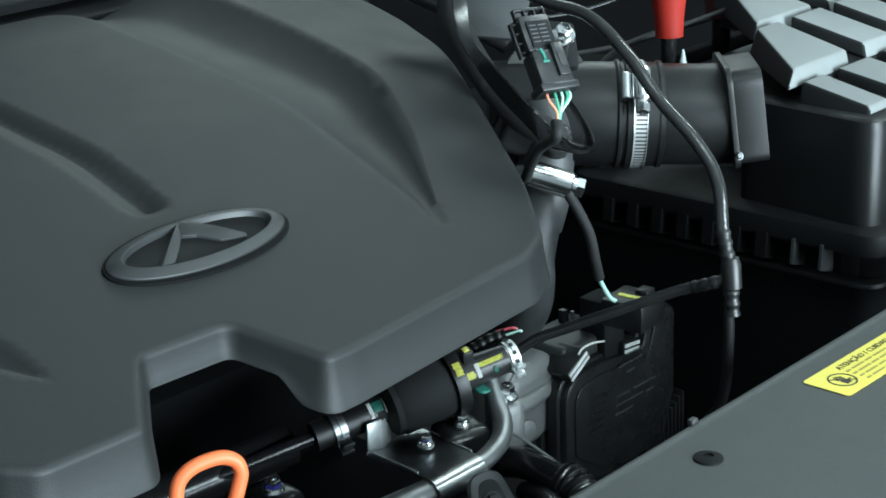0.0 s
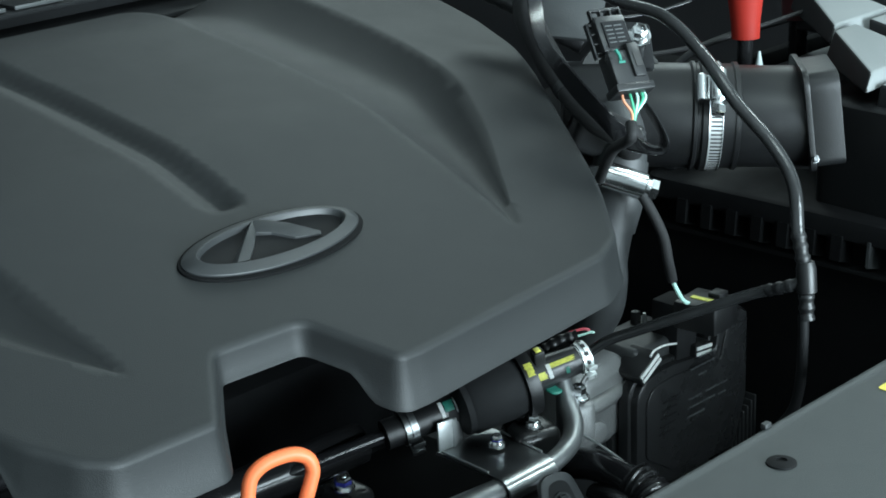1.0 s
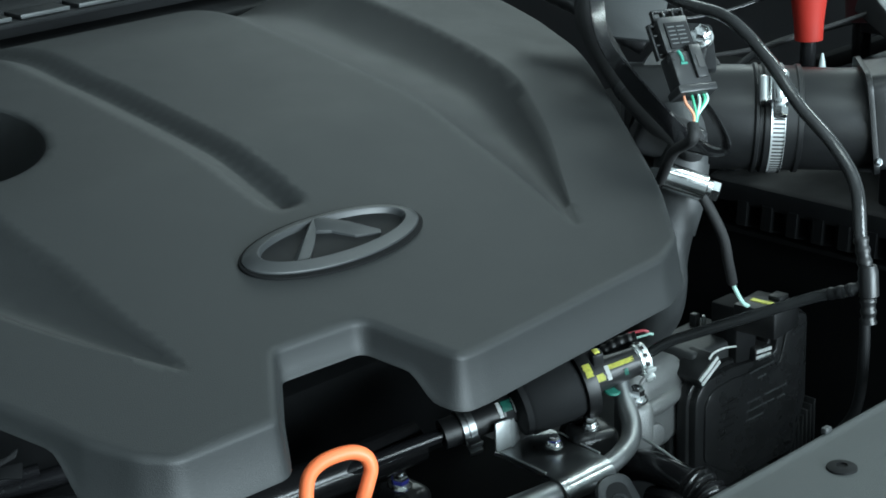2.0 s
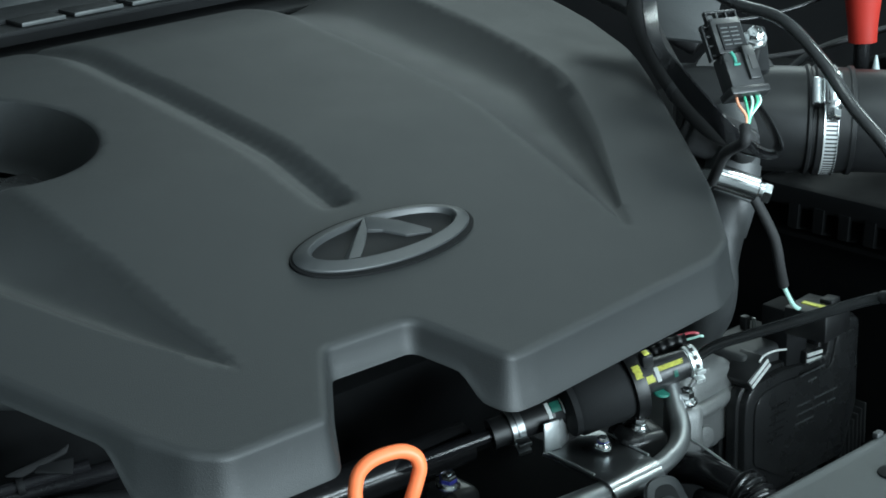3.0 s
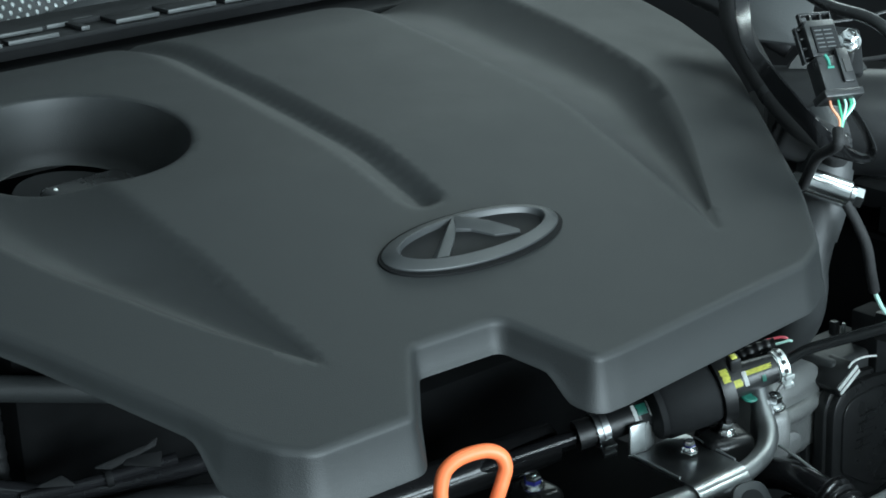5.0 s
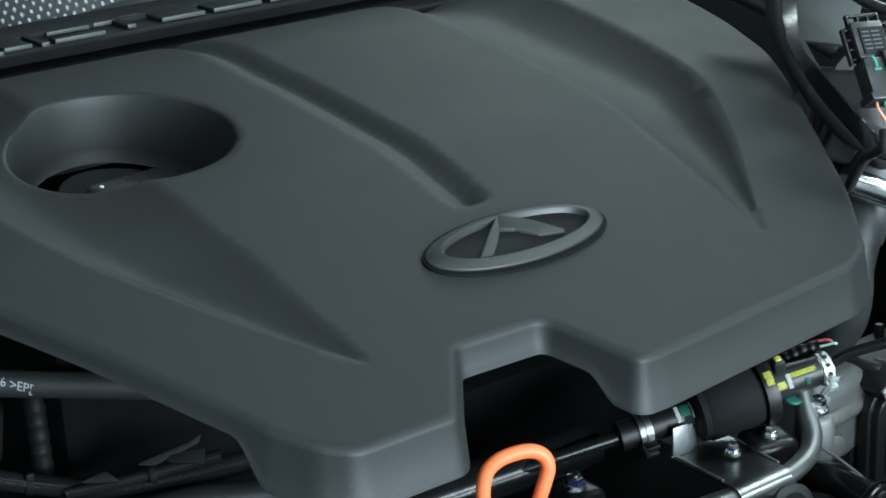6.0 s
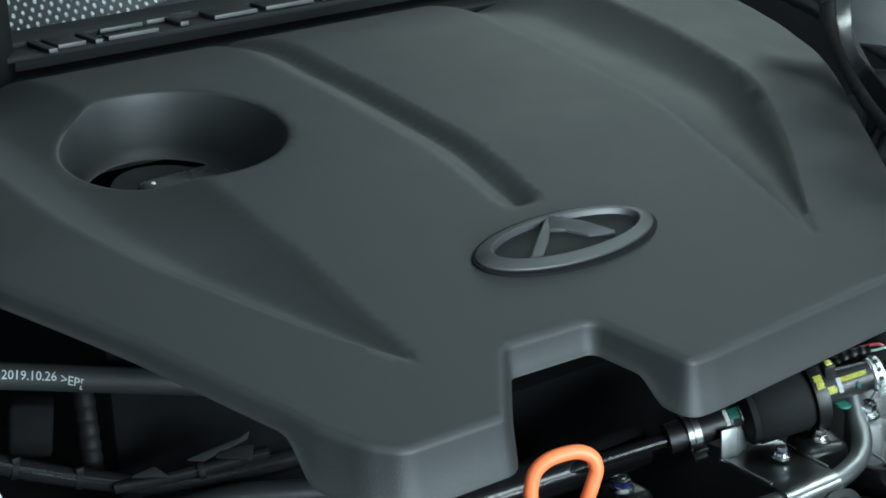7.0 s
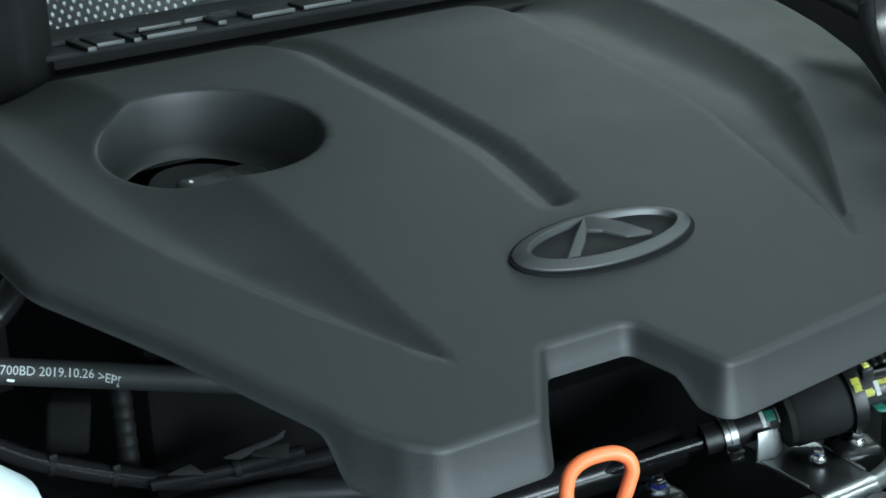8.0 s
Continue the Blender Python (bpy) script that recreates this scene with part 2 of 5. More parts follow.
def bolt(name, label, at, axis, size=0.0055, mark=None, group="", mat=None):
    """A flanged hexagon bolt or nut with its washer and stud end."""
    ob = thing(name, label, "bolt", frame_of(at, axis, (0.3, 0.5, 0.8)), group)
    s = size
    part("washer", lathe([(s * 1.5, -0.0012), (s * 1.55, -0.0004), (s * 1.5, 0.0006), (s * 0.9, 0.0008)], 24), mat or STEEL, ob)
    part("head", join(lathe([(s * 1.28, 0.0006), (s * 1.28, 0.0012), (s * 1.05, 0.0026)], 24), hexagon(s, 0.002, s * 1.25 + 0.002)), mat or STEEL, ob)
    part("stud_end", lathe([(s * 0.5, 0), (s * 0.5, s * 1.6), (s * 0.4, s * 1.72)], 14), mat or STEEL, ob)
    if mark:
        part("paint_mark", hexagon(s * 1.06, 0.0028, s * 1.25), mark, ob, "dab of blue marking paint")
    return ob


def words(text, size, depth=0.00015):
    """Lettering as a mesh in the xy plane, from the left end of its base line."""
    cu = bpy.data.curves.new("words", "FONT")
    cu.body, cu.size, cu.extrude, cu.resolution_u = text, size, depth, 2
    ob = bpy.data.objects.new("words", cu)
    me = bpy.data.meshes.new_from_object(ob)
    bm = bmesh.new()
    bm.from_mesh(me)
    bpy.data.objects.remove(ob)
    bpy.data.curves.remove(cu)
    bpy.data.meshes.remove(me)
    return bm


def paint(r, z0, z1, a0, a1, seed, thick=0.0003):
    """A ragged dab of paint on a tube of radius r round z, between two angles in degrees."""
    rnd = random.Random(seed)
    bm = bmesh.new()
    n, k = 10, 4
    rows = []
    for i in range(n + 1):
        lo, hi = rnd.uniform(0, 0.16), rnd.uniform(0, 0.16)
        a = radians(a0 + (a1 - a0) * i / n)
        row = []
        for j in range(k + 1):
            z = z0 + (z1 - z0) * (lo + (1 - lo - hi) * j / k)
            row.append(bm.verts.new(((r + thick) * math.cos(a), (r + thick) * math.sin(a), z)))
        rows.append(row)
    for ra, rb in zip(rows[:-1], rows[1:]):
        for j in range(k):
            bm.faces.new((ra[j], ra[j + 1], rb[j + 1], rb[j]))
    bmesh.ops.solidify(bm, geom=bm.faces[:], thickness=thick)
    return bm


def bars(rows, h, gap, depth=0.0003):
    """Short raised bars in place of writing that cannot be read: (x, y, length) for each."""
    return join(*[box(l, h, depth, (x + l / 2, y, 0)) for x, y, l in rows])


# ---- the workshop and the engine bay ----
def slab(name, label, mat, lo, hi, category):
    lo, hi = Vector(lo), Vector(hi)
    c, s = (lo + hi) / 2, hi - lo
    ob = part(name, box(s.x, s.y, s.z), mat)
    ob.location = c
    return tagged(ob, label, category, "", "structure")


slab("floor", "grey concrete workshop floor under the car", CONCRETE, (-4, -4, -0.1), (4, 4, 0), "floor")
slab("ceiling", "plain grey painted workshop ceiling", ROOM, (-4, -4, 3.0), (4, 4, 3.1), "ceiling")
slab("wall_north", "plain grey painted workshop wall", ROOM, (-4, 4, 0), (4, 4.1, 3), "wall")
slab("wall_south", "plain grey painted workshop wall", ROOM, (-4, -4.1, 0), (4, -4, 3), "wall")
slab("wall_east", "plain grey painted workshop wall", ROOM, (4, -4, 0), (4.1, 4, 3), "wall")
slab("wall_west", "plain grey painted workshop wall", ROOM, (-4.1, -4, 0), (-4, 4, 3), "wall")
slab("bay_floor", "black undertray at the bottom of the engine bay", BAY, (-0.78, -0.40, 0.38), (0.95, 0.80, 0.40), "undertray")
slab("bay_wall_left", "black inner wing of the engine bay", BAY, (-0.80, -0.40, 0.40), (-0.78, 0.80, 0.86), "inner wing")
slab("bay_wall_right", "black inner wing of the engine bay", BAY, (0.95, -0.40, 0.40), (0.97, 0.80, 0.86), "inner wing")
slab("bay_wall_rear", "black bulkhead behind the engine", BAY, (-0.78, 0.80, 0.40), (0.95, 0.82, 1.19), "bulkhead")
slab("bay_wall_front", "black radiator side of the engine bay", BAY, (-0.78, -0.42, 0.40), (0.95, -0.40, 0.70), "radiator wall")


# ---- the engine cover ----
# Its own plan: u across the car, v up the slope to the rear, w out of the surface; the badge is at the origin.
COVER_AT = pose(0, 0, 0.90, math.degrees(math.atan(0.30)), 0, 0)
EDGE, HOLE, HOLE_R = 0.0052, Vector((-0.1290, 0.2130)), 0.0678


def ease(x):
    x = min(1.0, max(0.0, x))
    return x * x * (3 - 2 * x)


def between(x, table):
    """A smooth line through a table of (place, value)."""
    k = 0
    while k < len(table) - 2 and x > table[k + 1][0]:
        k += 1
    (x0, y0), (x1, y1) = table[k], table[k + 1]
    xa, ya = table[max(k - 1, 0)]
    xb, yb = table[min(k + 2, len(table) - 1)]
    t = min(1.0, max(0.0, (x - x0) / (x1 - x0)))
    m0, m1 = (y1 - ya) / (x1 - xa) * (x1 - x0), (yb - y0) / (xb - x0) * (x1 - x0)
    return y0 * (1 + 2 * t) * (1 - t) ** 2 + m0 * t * (1 - t) ** 2 + y1 * t * t * (3 - 2 * t) + m1 * t * t * (t - 1)


# where each scoop begins and ends across the car, along the slope: right and left
SCOOP_IN = {1: [(-0.060, 0.1403), (-0.029, 0.1472), (0.029, 0.1556), (0.088, 0.1620), (0.148, 0.166), (0.19, 0.1685), (0.46, 0.170)],
            -1: [(-0.060, 0.1405), (-0.007, 0.1429), (0.048, 0.1440), (0.085, 0.1478), (0.13, 0.1485), (0.30, 0.155), (0.46, 0.157)]}
SCOOP_OUT = {1: [(-0.060, 0.1408), (-0.053, 0.1468), (-0.011, 0.1781), (0.035, 0.2122), (0.067, 0.2320), (0.095, 0.2470), (0.138, 0.2615), (0.208, 0.275), (0.274, 0.2800), (0.46, 0.281)],
             -1: [(-0.060, 0.1410), (-0.045, 0.1520), (-0.0205, 0.1695), (0.007, 0.1862), (0.038, 0.2025), (0.067, 0.2185), (0.084, 0.2265), (0.122, 0.239), (0.187, 0.245), (0.30, 0.246), (0.46, 0.246)]}
CREASE = [(-0.06, 0.56), (0.07, 0.60), (0.115, 0.62), (0.22, 0.56), (0.46, 0.56)]
CHANNEL_RIGHT = [(0.040, 0.0160), (0.082, 0.0186), (0.140, 0.0205), (0.230, 0.0205), (0.265, 0.0180), (0.40, 0.0180)]
CHANNEL_LEFT = [(0.040, -0.0116), (0.230, -0.0125), (0.28, -0.0150), (0.40, -0.0165)]


def scoop_crease(v):
    """Where the scoop is deepest, as a share of its width."""
    return between(v, CREASE)


def channel_floor(v):
    """The foot of the channel's steep wall."""
    r, l = between(v, CHANNEL_RIGHT), between(v, CHANNEL_LEFT)
    return r - 0.44 * (r - l)


def cover_height(u, v):
    """The cover's surface: level at the rear, with two scoops and a channel down the middle."""
    w = 0.0
    if v > 0.09:
        w = -1.875 * (v - 0.09) ** 2 if v < 0.13 else -0.15 * (v - 0.11)
    if v > 0.292:
        w -= 2.6 * (v - 0.292) ** 2
    a, side = abs(u), (1 if u > 0 else -1)
    if v > -0.060:
        i, o = between(v, SCOOP_IN[side]), between(v, SCOOP_OUT[side])
        deep = (0.0150 if u > 0 else 0.0125) * min(1.0, (v + 0.062) / 0.13) ** 0.8
        deep = min(deep, 0.21 * max(o - i, 0.0))
        s = (a - i) / max(o - i, 0.002)
        if 0 < s < 1:
            c = scoop_crease(v)
            p, q = s / c, (1 - s) / (1 - c)
            p, q = min(p, 1.0), min(q, 1.0)
            w -= deep * min(1 - (1 - p) ** 1.75, 1 - (1 - q) ** 1.6)
    l, r = between(v, CHANNEL_LEFT), between(v, CHANNEL_RIGHT)
    if v > 0.038 and l < u < r:
        deep, f = 0.0064 * ease((v - 0.038) / 0.009), channel_floor(v)
        w -= deep * min((u - l) / (f - l), (r - u) / (r - f))
    w -= 0.010 * ease((a - 0.24) / 0.12) * ease((v + 0.05) / 0.2) * 0.5
    return w


def cover_skirt(u, v):
    """How far the rim hangs down."""
    if u < -0.20:
        return 0.0108 + 0.0180 * ease((-0.062 - v) / 0.020)
    if -0.135 < u < 0.0 and v > -0.120:
        return 0.0172 + 0.0113 * ease((-0.093 - v) / 0.017)
    return 0.0285


def build_cover():
    ob = thing("engine_cover", "dark grey satin plastic engine cover with an oval badge", "engine cover", COVER_AT)
    plan = [(-0.2225, -0.060), (-0.2150, -0.080), (-0.2010, -0.101), (-0.1860, -0.1125), (-0.1265, -0.1128), (-0.0925, -0.0668), (-0.0365, -0.0682),
            (-0.0135, -0.1205), (0.004, -0.1205), (0.166, -0.1085), (0.1905, -0.0975), (0.2320, -0.0474), (0.2820, 0.0320), (0.3150, 0.082),
            (0.345, 0.132), (0.366, 0.185), (0.380, 0.240), (0.382, 0.375), (0.36, 0.395), (-0.28, 0.395), (-0.302, 0.375), (-0.302, 0.19), (-0.2990, 0.093), (-0.2590, 0.0176)]
    radii = [0.03, 0.02, 0.03, 0.02, 0.008, 0.008, 0.012, 0.010, 0.016, 0.03, 0.020, 0.3, 0.3, 0.2, 0.15, 0.15, 0.2, 0.02, 0.02, 0.02, 0.02, 0.1, 0.05, 0.3]
    rim = rounded(plan, radii, 0.0035)
    pts = np.array([(q.x, q.y) for q in rim])
    nxt = np.roll(pts, -1, 0)

    def inside(p):
        x, y = p[:, 0][:, None], p[:, 1][:, None]
        c = ((pts[:, 1] > y) != (nxt[:, 1] > y)) & (x < (nxt[:, 0] - pts[:, 0]) * (y - pts[:, 1]) / (nxt[:, 1] - pts[:, 1] + 1e-12) + pts[:, 0])
        return c.sum(1) % 2 == 1

    def away(p):
        d = np.full(len(p), 9.0)
        for a, b in zip(pts, nxt):
            w = b - a
            s = np.clip(((p - a) @ w) / (w @ w), 0, 1)
            d = np.minimum(d, np.hypot(*(p - a - s[:, None] * w).T))
        return d

    tang = np.roll(pts, -1, 0) - np.roll(pts, 1, 0)
    tang /= np.hypot(*tang.T)[:, None]
    norm = np.c_[-tang[:, 1], tang[:, 0]]
    if not inside(pts[:1] + norm[:1] * 0.002)[0]:
        norm = -norm
    rings = [pts]
    for d in (0.0003, 0.0009, 0.0018, 0.0029, 0.0042, 0.0060):
        q = pts + norm * d
        rings.append(q[(away(q) > d * 0.93) & inside(q)])
    gx, gy = np.meshgrid(np.arange(-0.32, 0.39, 0.0042), np.arange(-0.125, 0.43, 0.0042))
    grid = np.c_[gx.ravel() + 0.0021 * (np.arange(gx.size) // gx.shape[1] % 2), gy.ravel()]
    grid = grid[inside(grid)]
    grid = grid[away(grid) > 0.0082]
    grid = grid[np.hypot(*(grid - np.array(HOLE)).T) > HOLE_R + 0.004]
    # the creases run along their own lines
    runs = np.arange(0.046, 0.41, 0.0042)
    lines = [[(channel_floor(v), v) for v in runs], [(between(v, CHANNEL_RIGHT), v) for v in runs], [(between(v, CHANNEL_LEFT), v) for v in runs]]
    for side in (1, -1):
        for share, start in ((0.0, -0.056), (0.25, -0.040), (0.5, -0.048), (0.75, -0.040), (1.0, -0.054), (1.35, -0.036), (1.7, -0.036), (2.0, -0.057), (2.12, -0.036)):
            line = []
            for v in np.arange(start, 0.41, 0.0028):
                i, o, c = between(v, SCOOP_IN[side]), between(v, SCOOP_OUT[side]), scoop_crease(v)
                s = share * c if share <= 1 else c + (share - 1) * (1 - c)
                line.append((side * (i + (o - i) * s), v))
            lines.append(line)
    ridge, links = [], []
    for line in lines:
        last = None
        for q in line:
            if math.hypot(q[0] - HOLE.x, q[1] - HOLE.y) > HOLE_R + 0.004 and inside(np.array([q]))[0]:
                ridge.append(q)
                if last is not None:
                    links.append((last, len(ridge) - 1))
                last = len(ridge) - 1
            else:
                last = None
    ridge = np.array(ridge)
    far = np.full(len(grid), 9.0)
    for q in ridge:
        far = np.minimum(far, np.hypot(*(grid - q).T))
    grid = grid[far > 0.0032]
    n_hole = 72
    lip = np.array([(HOLE.x + HOLE_R * math.cos(2 * math.pi * k / n_hole), HOLE.y + HOLE_R * math.sin(2 * math.pi * k / n_hole)) for k in range(n_hole)])
    lip2 = np.array(HOLE) + (lip - np.array(HOLE)) * (1 + 0.0022 / HOLE_R)
    allp = np.vstack(rings + [lip, lip2, grid, ridge])
    nr = len(pts)
    h0 = sum(len(r) for r in rings)
    edges = [(i, (i + 1) % nr) for i in range(nr)] + [(h0 + i, h0 + (i + 1) % n_hole) for i in range(n_hole)]
    r0 = len(allp) - len(ridge)
    edges += [(r0 + i, r0 + j) for i, j in links]
    from mathutils import geometry
    vo, _, fo, _, _, _ = geometry.delaunay_2d_cdt([Vector((float(x), float(y))) for x, y in allp], edges, [], 0, 1e-6)
    vv = np.array([(q.x, q.y) for q in vo])
    cen = np.array([vv[list(t)].mean(0) for t in fo])
    keep = inside(cen) & (np.hypot(*(cen - np.array(HOLE)).T) > HOLE_R * 0.998)
    dist = away(vv)
    bm = bmesh.new()
    vs = []
    for (x, y), d in zip(vv, dist):
        fall = EDGE - math.sqrt(max(0.0, EDGE ** 2 - (EDGE - min(d, EDGE)) ** 2))
        r = math.hypot(x - HOLE.x, y - HOLE.y) - HOLE_R
        fall += 0.0008 * max(0.0, 1 - r / 0.0022) if r < 0.0022 else 0
        vs.append(bm.verts.new((x, y, cover_height(x, y) - fall)))
    for t, k in zip(fo, keep):
        if k:
            bm.faces.new([vs[i] for i in t])
    # the rim hangs down and turns in
    top = {}
    for i, (x, y) in enumerate(vv):
        top[(round(x, 6), round(y, 6))] = vs[i]
    first = [top.get((round(float(np.float32(x)), 6), round(float(np.float32(y)), 6))) or min(vs, key=lambda q: (q.co.x - x) ** 2 + (q.co.y - y) ** 2) for x, y in pts]
    last = first
    # plumb, with the draft of a moulding
    for down, d in ((0.45, 0.0), (0.84, 0.0), (0.90, -0.0006), (0.98, -0.0006), (1.0, 0.0002), (1.0, 0.0032), (0.35, 0.0032)):
        ring = []
        for (x, y), nn in zip(pts, norm):
            w = cover_height(x, y)
            deep = max(cover_skirt(x, y), EDGE + 0.002) - EDGE
            out = d - 0.17 * deep * down
            ring.append(bm.verts.new((x + nn[0] * out, y + nn[1] * out - 0.30 * deep * down, w - EDGE - deep * down)))
        for k in range(nr):
            j = (k + 1) % nr
            if last[k] is not last[j]:
                bm.faces.new((last[k], last[j], ring[j], ring[k]))
        last = ring
    # the well of the oil filler
    rimv = [min(vs, key=lambda q: (q.co.x - x) ** 2 + (q.co.y - y) ** 2) for x, y in lip]
    last = rimv
    for r, deep in ((0.995, 0.002), (0.965, 0.012), (0.915, 0.028), (0.86, 0.046), (0.825, 0.0570), (0.805, 0.0585)):
        ring = []
        for (x, y) in lip:
            q = HOLE + (Vector((x, y)) - HOLE) * r
            ring.append(bm.verts.new((q.x, q.y, cover_height(x, y) * (1 - deep / 0.068) - 0.006 * deep / 0.068 - deep)))
        for k in range(n_hole):
            j = (k + 1) % n_hole
            bm.faces.new((last[k], last[j], ring[j], ring[k]))
        last = ring
    loose = [q for q in bm.verts if not q.link_faces]
    bmesh.ops.delete(bm, geom=loose, context="VERTS")
    part("shell", bm, COVER, ob, sharp=50)

    # the badge: a dark base, an oval ring and an angle inside it
    def oval(a, b, n=96):
        return [Vector((a * math.cos(2 * math.pi * k / n), b * math.sin(2 * math.pi * k / n))) for k in range(n)]
    badge = part("badge_base", prism(oval(0.0640, 0.0262), -0.001, 0.0014, 0.0005, 0.0005), BADGE_BLACK, ob, "black oval badge base", Matrix.Translation((0, -0.0016, 0)))
    part("badge_floor", prism(oval(0.050, 0.0155), 0.0010, 0.0020), EMBLEM_DARK, badge, "dark grey recessed floor")
    ring = bmesh.new()
    n, prof = 96, [(0.0, 0.0006), (0.0, 0.0022), (0.05, 0.0028), (0.62, 0.0054), (0.70, 0.0055), (0.76, 0.0050), (0.92, 0.0014), (0.95, 0.0010)]
    loops = []
    for s, z in prof:
        a, b = 0.0618 - 0.0135 * s, 0.0232 - 0.0088 * s
        loops.append([ring.verts.new((a * math.cos(2 * math.pi * k / n), b * math.sin(2 * math.pi * k / n) - 0.0008, z)) for k in range(n)])
    for a, b in zip(loops[:-1], loops[1:]):
        for k in range(n):
            ring.faces.new((a[k], a[(k + 1) % n], b[(k + 1) % n], b[k]))
    part("badge_ring", ring, EMBLEM, badge, "satin grey oval ring", sharp=24)

    def ridge(outer, crest, inner):
        """A bar with a narrow outer slope, a crest and a broad inner slope."""
        bm = bmesh.new()
        rows = [[bm.verts.new((x, y, 0.0012)) for x, y in outer], [bm.verts.new(q) for q in crest], [bm.verts.new(q) for q in inner], [bm.verts.new((x, y - 0.0003, 0.0012)) for x, y, z in inner]]
        for a, b in zip(rows[:-1], rows[1:]):
            for k in range(len(a) - 1):
                bm.faces.new((a[k], a[k + 1], b[k + 1], b[k]))
        for k in (0, -1):
            bm.faces.new([r[k] for r in rows])
        bmesh.ops.recalc_face_normals(bm, faces=bm.faces)
        bmesh.ops.bevel(bm, geom=[e for e in bm.edges if len(e.link_faces) == 2 and e.calc_face_angle(0) > 0.4], offset=0.0003, segments=2, profile=0.5, affect="EDGES")
        return bm
    part("badge_bar", ridge([(-0.0400, -0.0118), (-0.0205, 0.0034), (-0.0028, 0.0178)], [(-0.0348, -0.0118, 0.0046), (-0.0160, 0.0046, 0.0052), (0.0004, 0.0180, 0.0056)],
                            [(-0.0262, -0.0122, 0.0036), (-0.0142, -0.0016, 0.0039), (-0.0056, 0.0076, 0.0042)]), EMBLEM, badge, "satin grey slanting bar")
    part("badge_bar", ridge([(0.0016, 0.0196), (0.0102, 0.0132), (0.0182, 0.0066), (0.0300, -0.0076)], [(0.0004, 0.0180, 0.0056), (0.0086, 0.0116, 0.0056), (0.0166, 0.0052, 0.0052), (0.0285, -0.0083, 0.0040)],
                            [(-0.0056, 0.0076, 0.0042), (0.0028, 0.0040, 0.0038), (0.0119, -0.0060, 0.0034), (0.0275, -0.0102, 0.0032)]), EMBLEM, badge, "satin grey slanting bar")
    return ob


build_cover()


def build_oil_cap():
    m = COVER_AT @ pose(HOLE.x + 0.006, HOLE.y - 0.008, -0.0670, -4, 7, 0)
    ob = thing("oil_filler_cap", "black plastic oil filler cap sunk in the cover's well", "oil cap", m)
    part("cap_body", lathe([(0.044, -0.03), (0.0470, 0.0), (0.0470, 0.006), (0.0462, 0.0082), (0.0440, 0.0092), (0.02, 0.0096), (0.001, 0.0098)], 48), BLACK_MATT, ob)
    part("grip", box(0.066, 0.024, 0.013, (0, 0, 0.0145), 0.004, 3), BLACK, ob, "raised black grip bar", Matrix.Rotation(radians(14), 4, "Z"))
    # a glint on the cap, modelled as a pale pip
    part("glint_pip", lathe([(0.0016, 0.0), (0.0012, 0.0008), (0.0003, 0.0011)], 12), GLINT, ob, "small painted glint on the grip", pose(-0.026, -0.002, 0.0208))
    part("neck", lathe([(0.030, -0.06), (0.030, -0.02)], 24), BLACK_MATT, ob)
    return ob


build_oil_cap()


# ---- behind the cover: castellated trim, heat shield ----
def build_rear_trim():
    """A ledge whose front edge is cut into tongues, over a dark apron."""
    ob = thing("cowl_trim", "black plastic trim ledge with a castellated front edge", "trim strip", pose(0, 0, 0.959))
    part("ledge", box(0.62, 0.042, 0.004, (0.02, 0.4855, -0.0022), 0.0008), BLACK_MATT, ob, "dark grey ledge")
    part("slot_floor", box(0.62, 0.030, 0.004, (0.02, 0.452, -0.0060), 0.0008), BLACK_MATT, ob)
    part("apron", box(0.62, 0.010, 0.060, (0.02, 0.478, -0.0345), 0.002), BLACK_MATT, ob)
    part("lower_ledge", box(0.62, 0.065, 0.006, (0.02, 0.444, -0.026), 0.002), BLACK_MATT, ob)
    for x0, x1, y, deep in ((-0.1097, -0.103, 0.4267, 0.040), (-0.0989, -0.0774, 0.435, 0.032), (-0.072, -0.0662, 0.431, 0.036), (-0.060, -0.0198, 0.4345, 0.010),
                            (-0.0536, -0.0193, 0.4615, 0.010), (-0.0143, 0.0034, 0.4645, 0.008), (0.0095, 0.0265, 0.4695, 0.006), (0.0006, 0.0075, 0.439, 0.030),
                            (0.0302, 0.0672, 0.4405, 0.028), (0.0752, 0.1180, 0.4410, 0.028), (0.126, 0.170, 0.441, 0.028)):
        tongue = part("tongue", box(x1 - x0, deep, 0.0034, ((x0 + x1) / 2, y + deep / 2 + 0.001, -0.0020), 0.0007), BLACK_MATT, ob)
        # paler lip paints in the light on the tongue's front face
        part("tongue_edge", box(x1 - x0, 0.0016, 0.0032, ((x0 + x1) / 2, y, -0.0016), 0.0005), LIT_EDGE, tongue, "front edge painted paler as if lit")
    for x in (-0.03, -0.06):
        part("rib", box(0.003, 0.030, 0.003, (x, 0.456, -0.004), 0.0006), BLACK_MATT, ob)
    return ob


build_rear_trim()


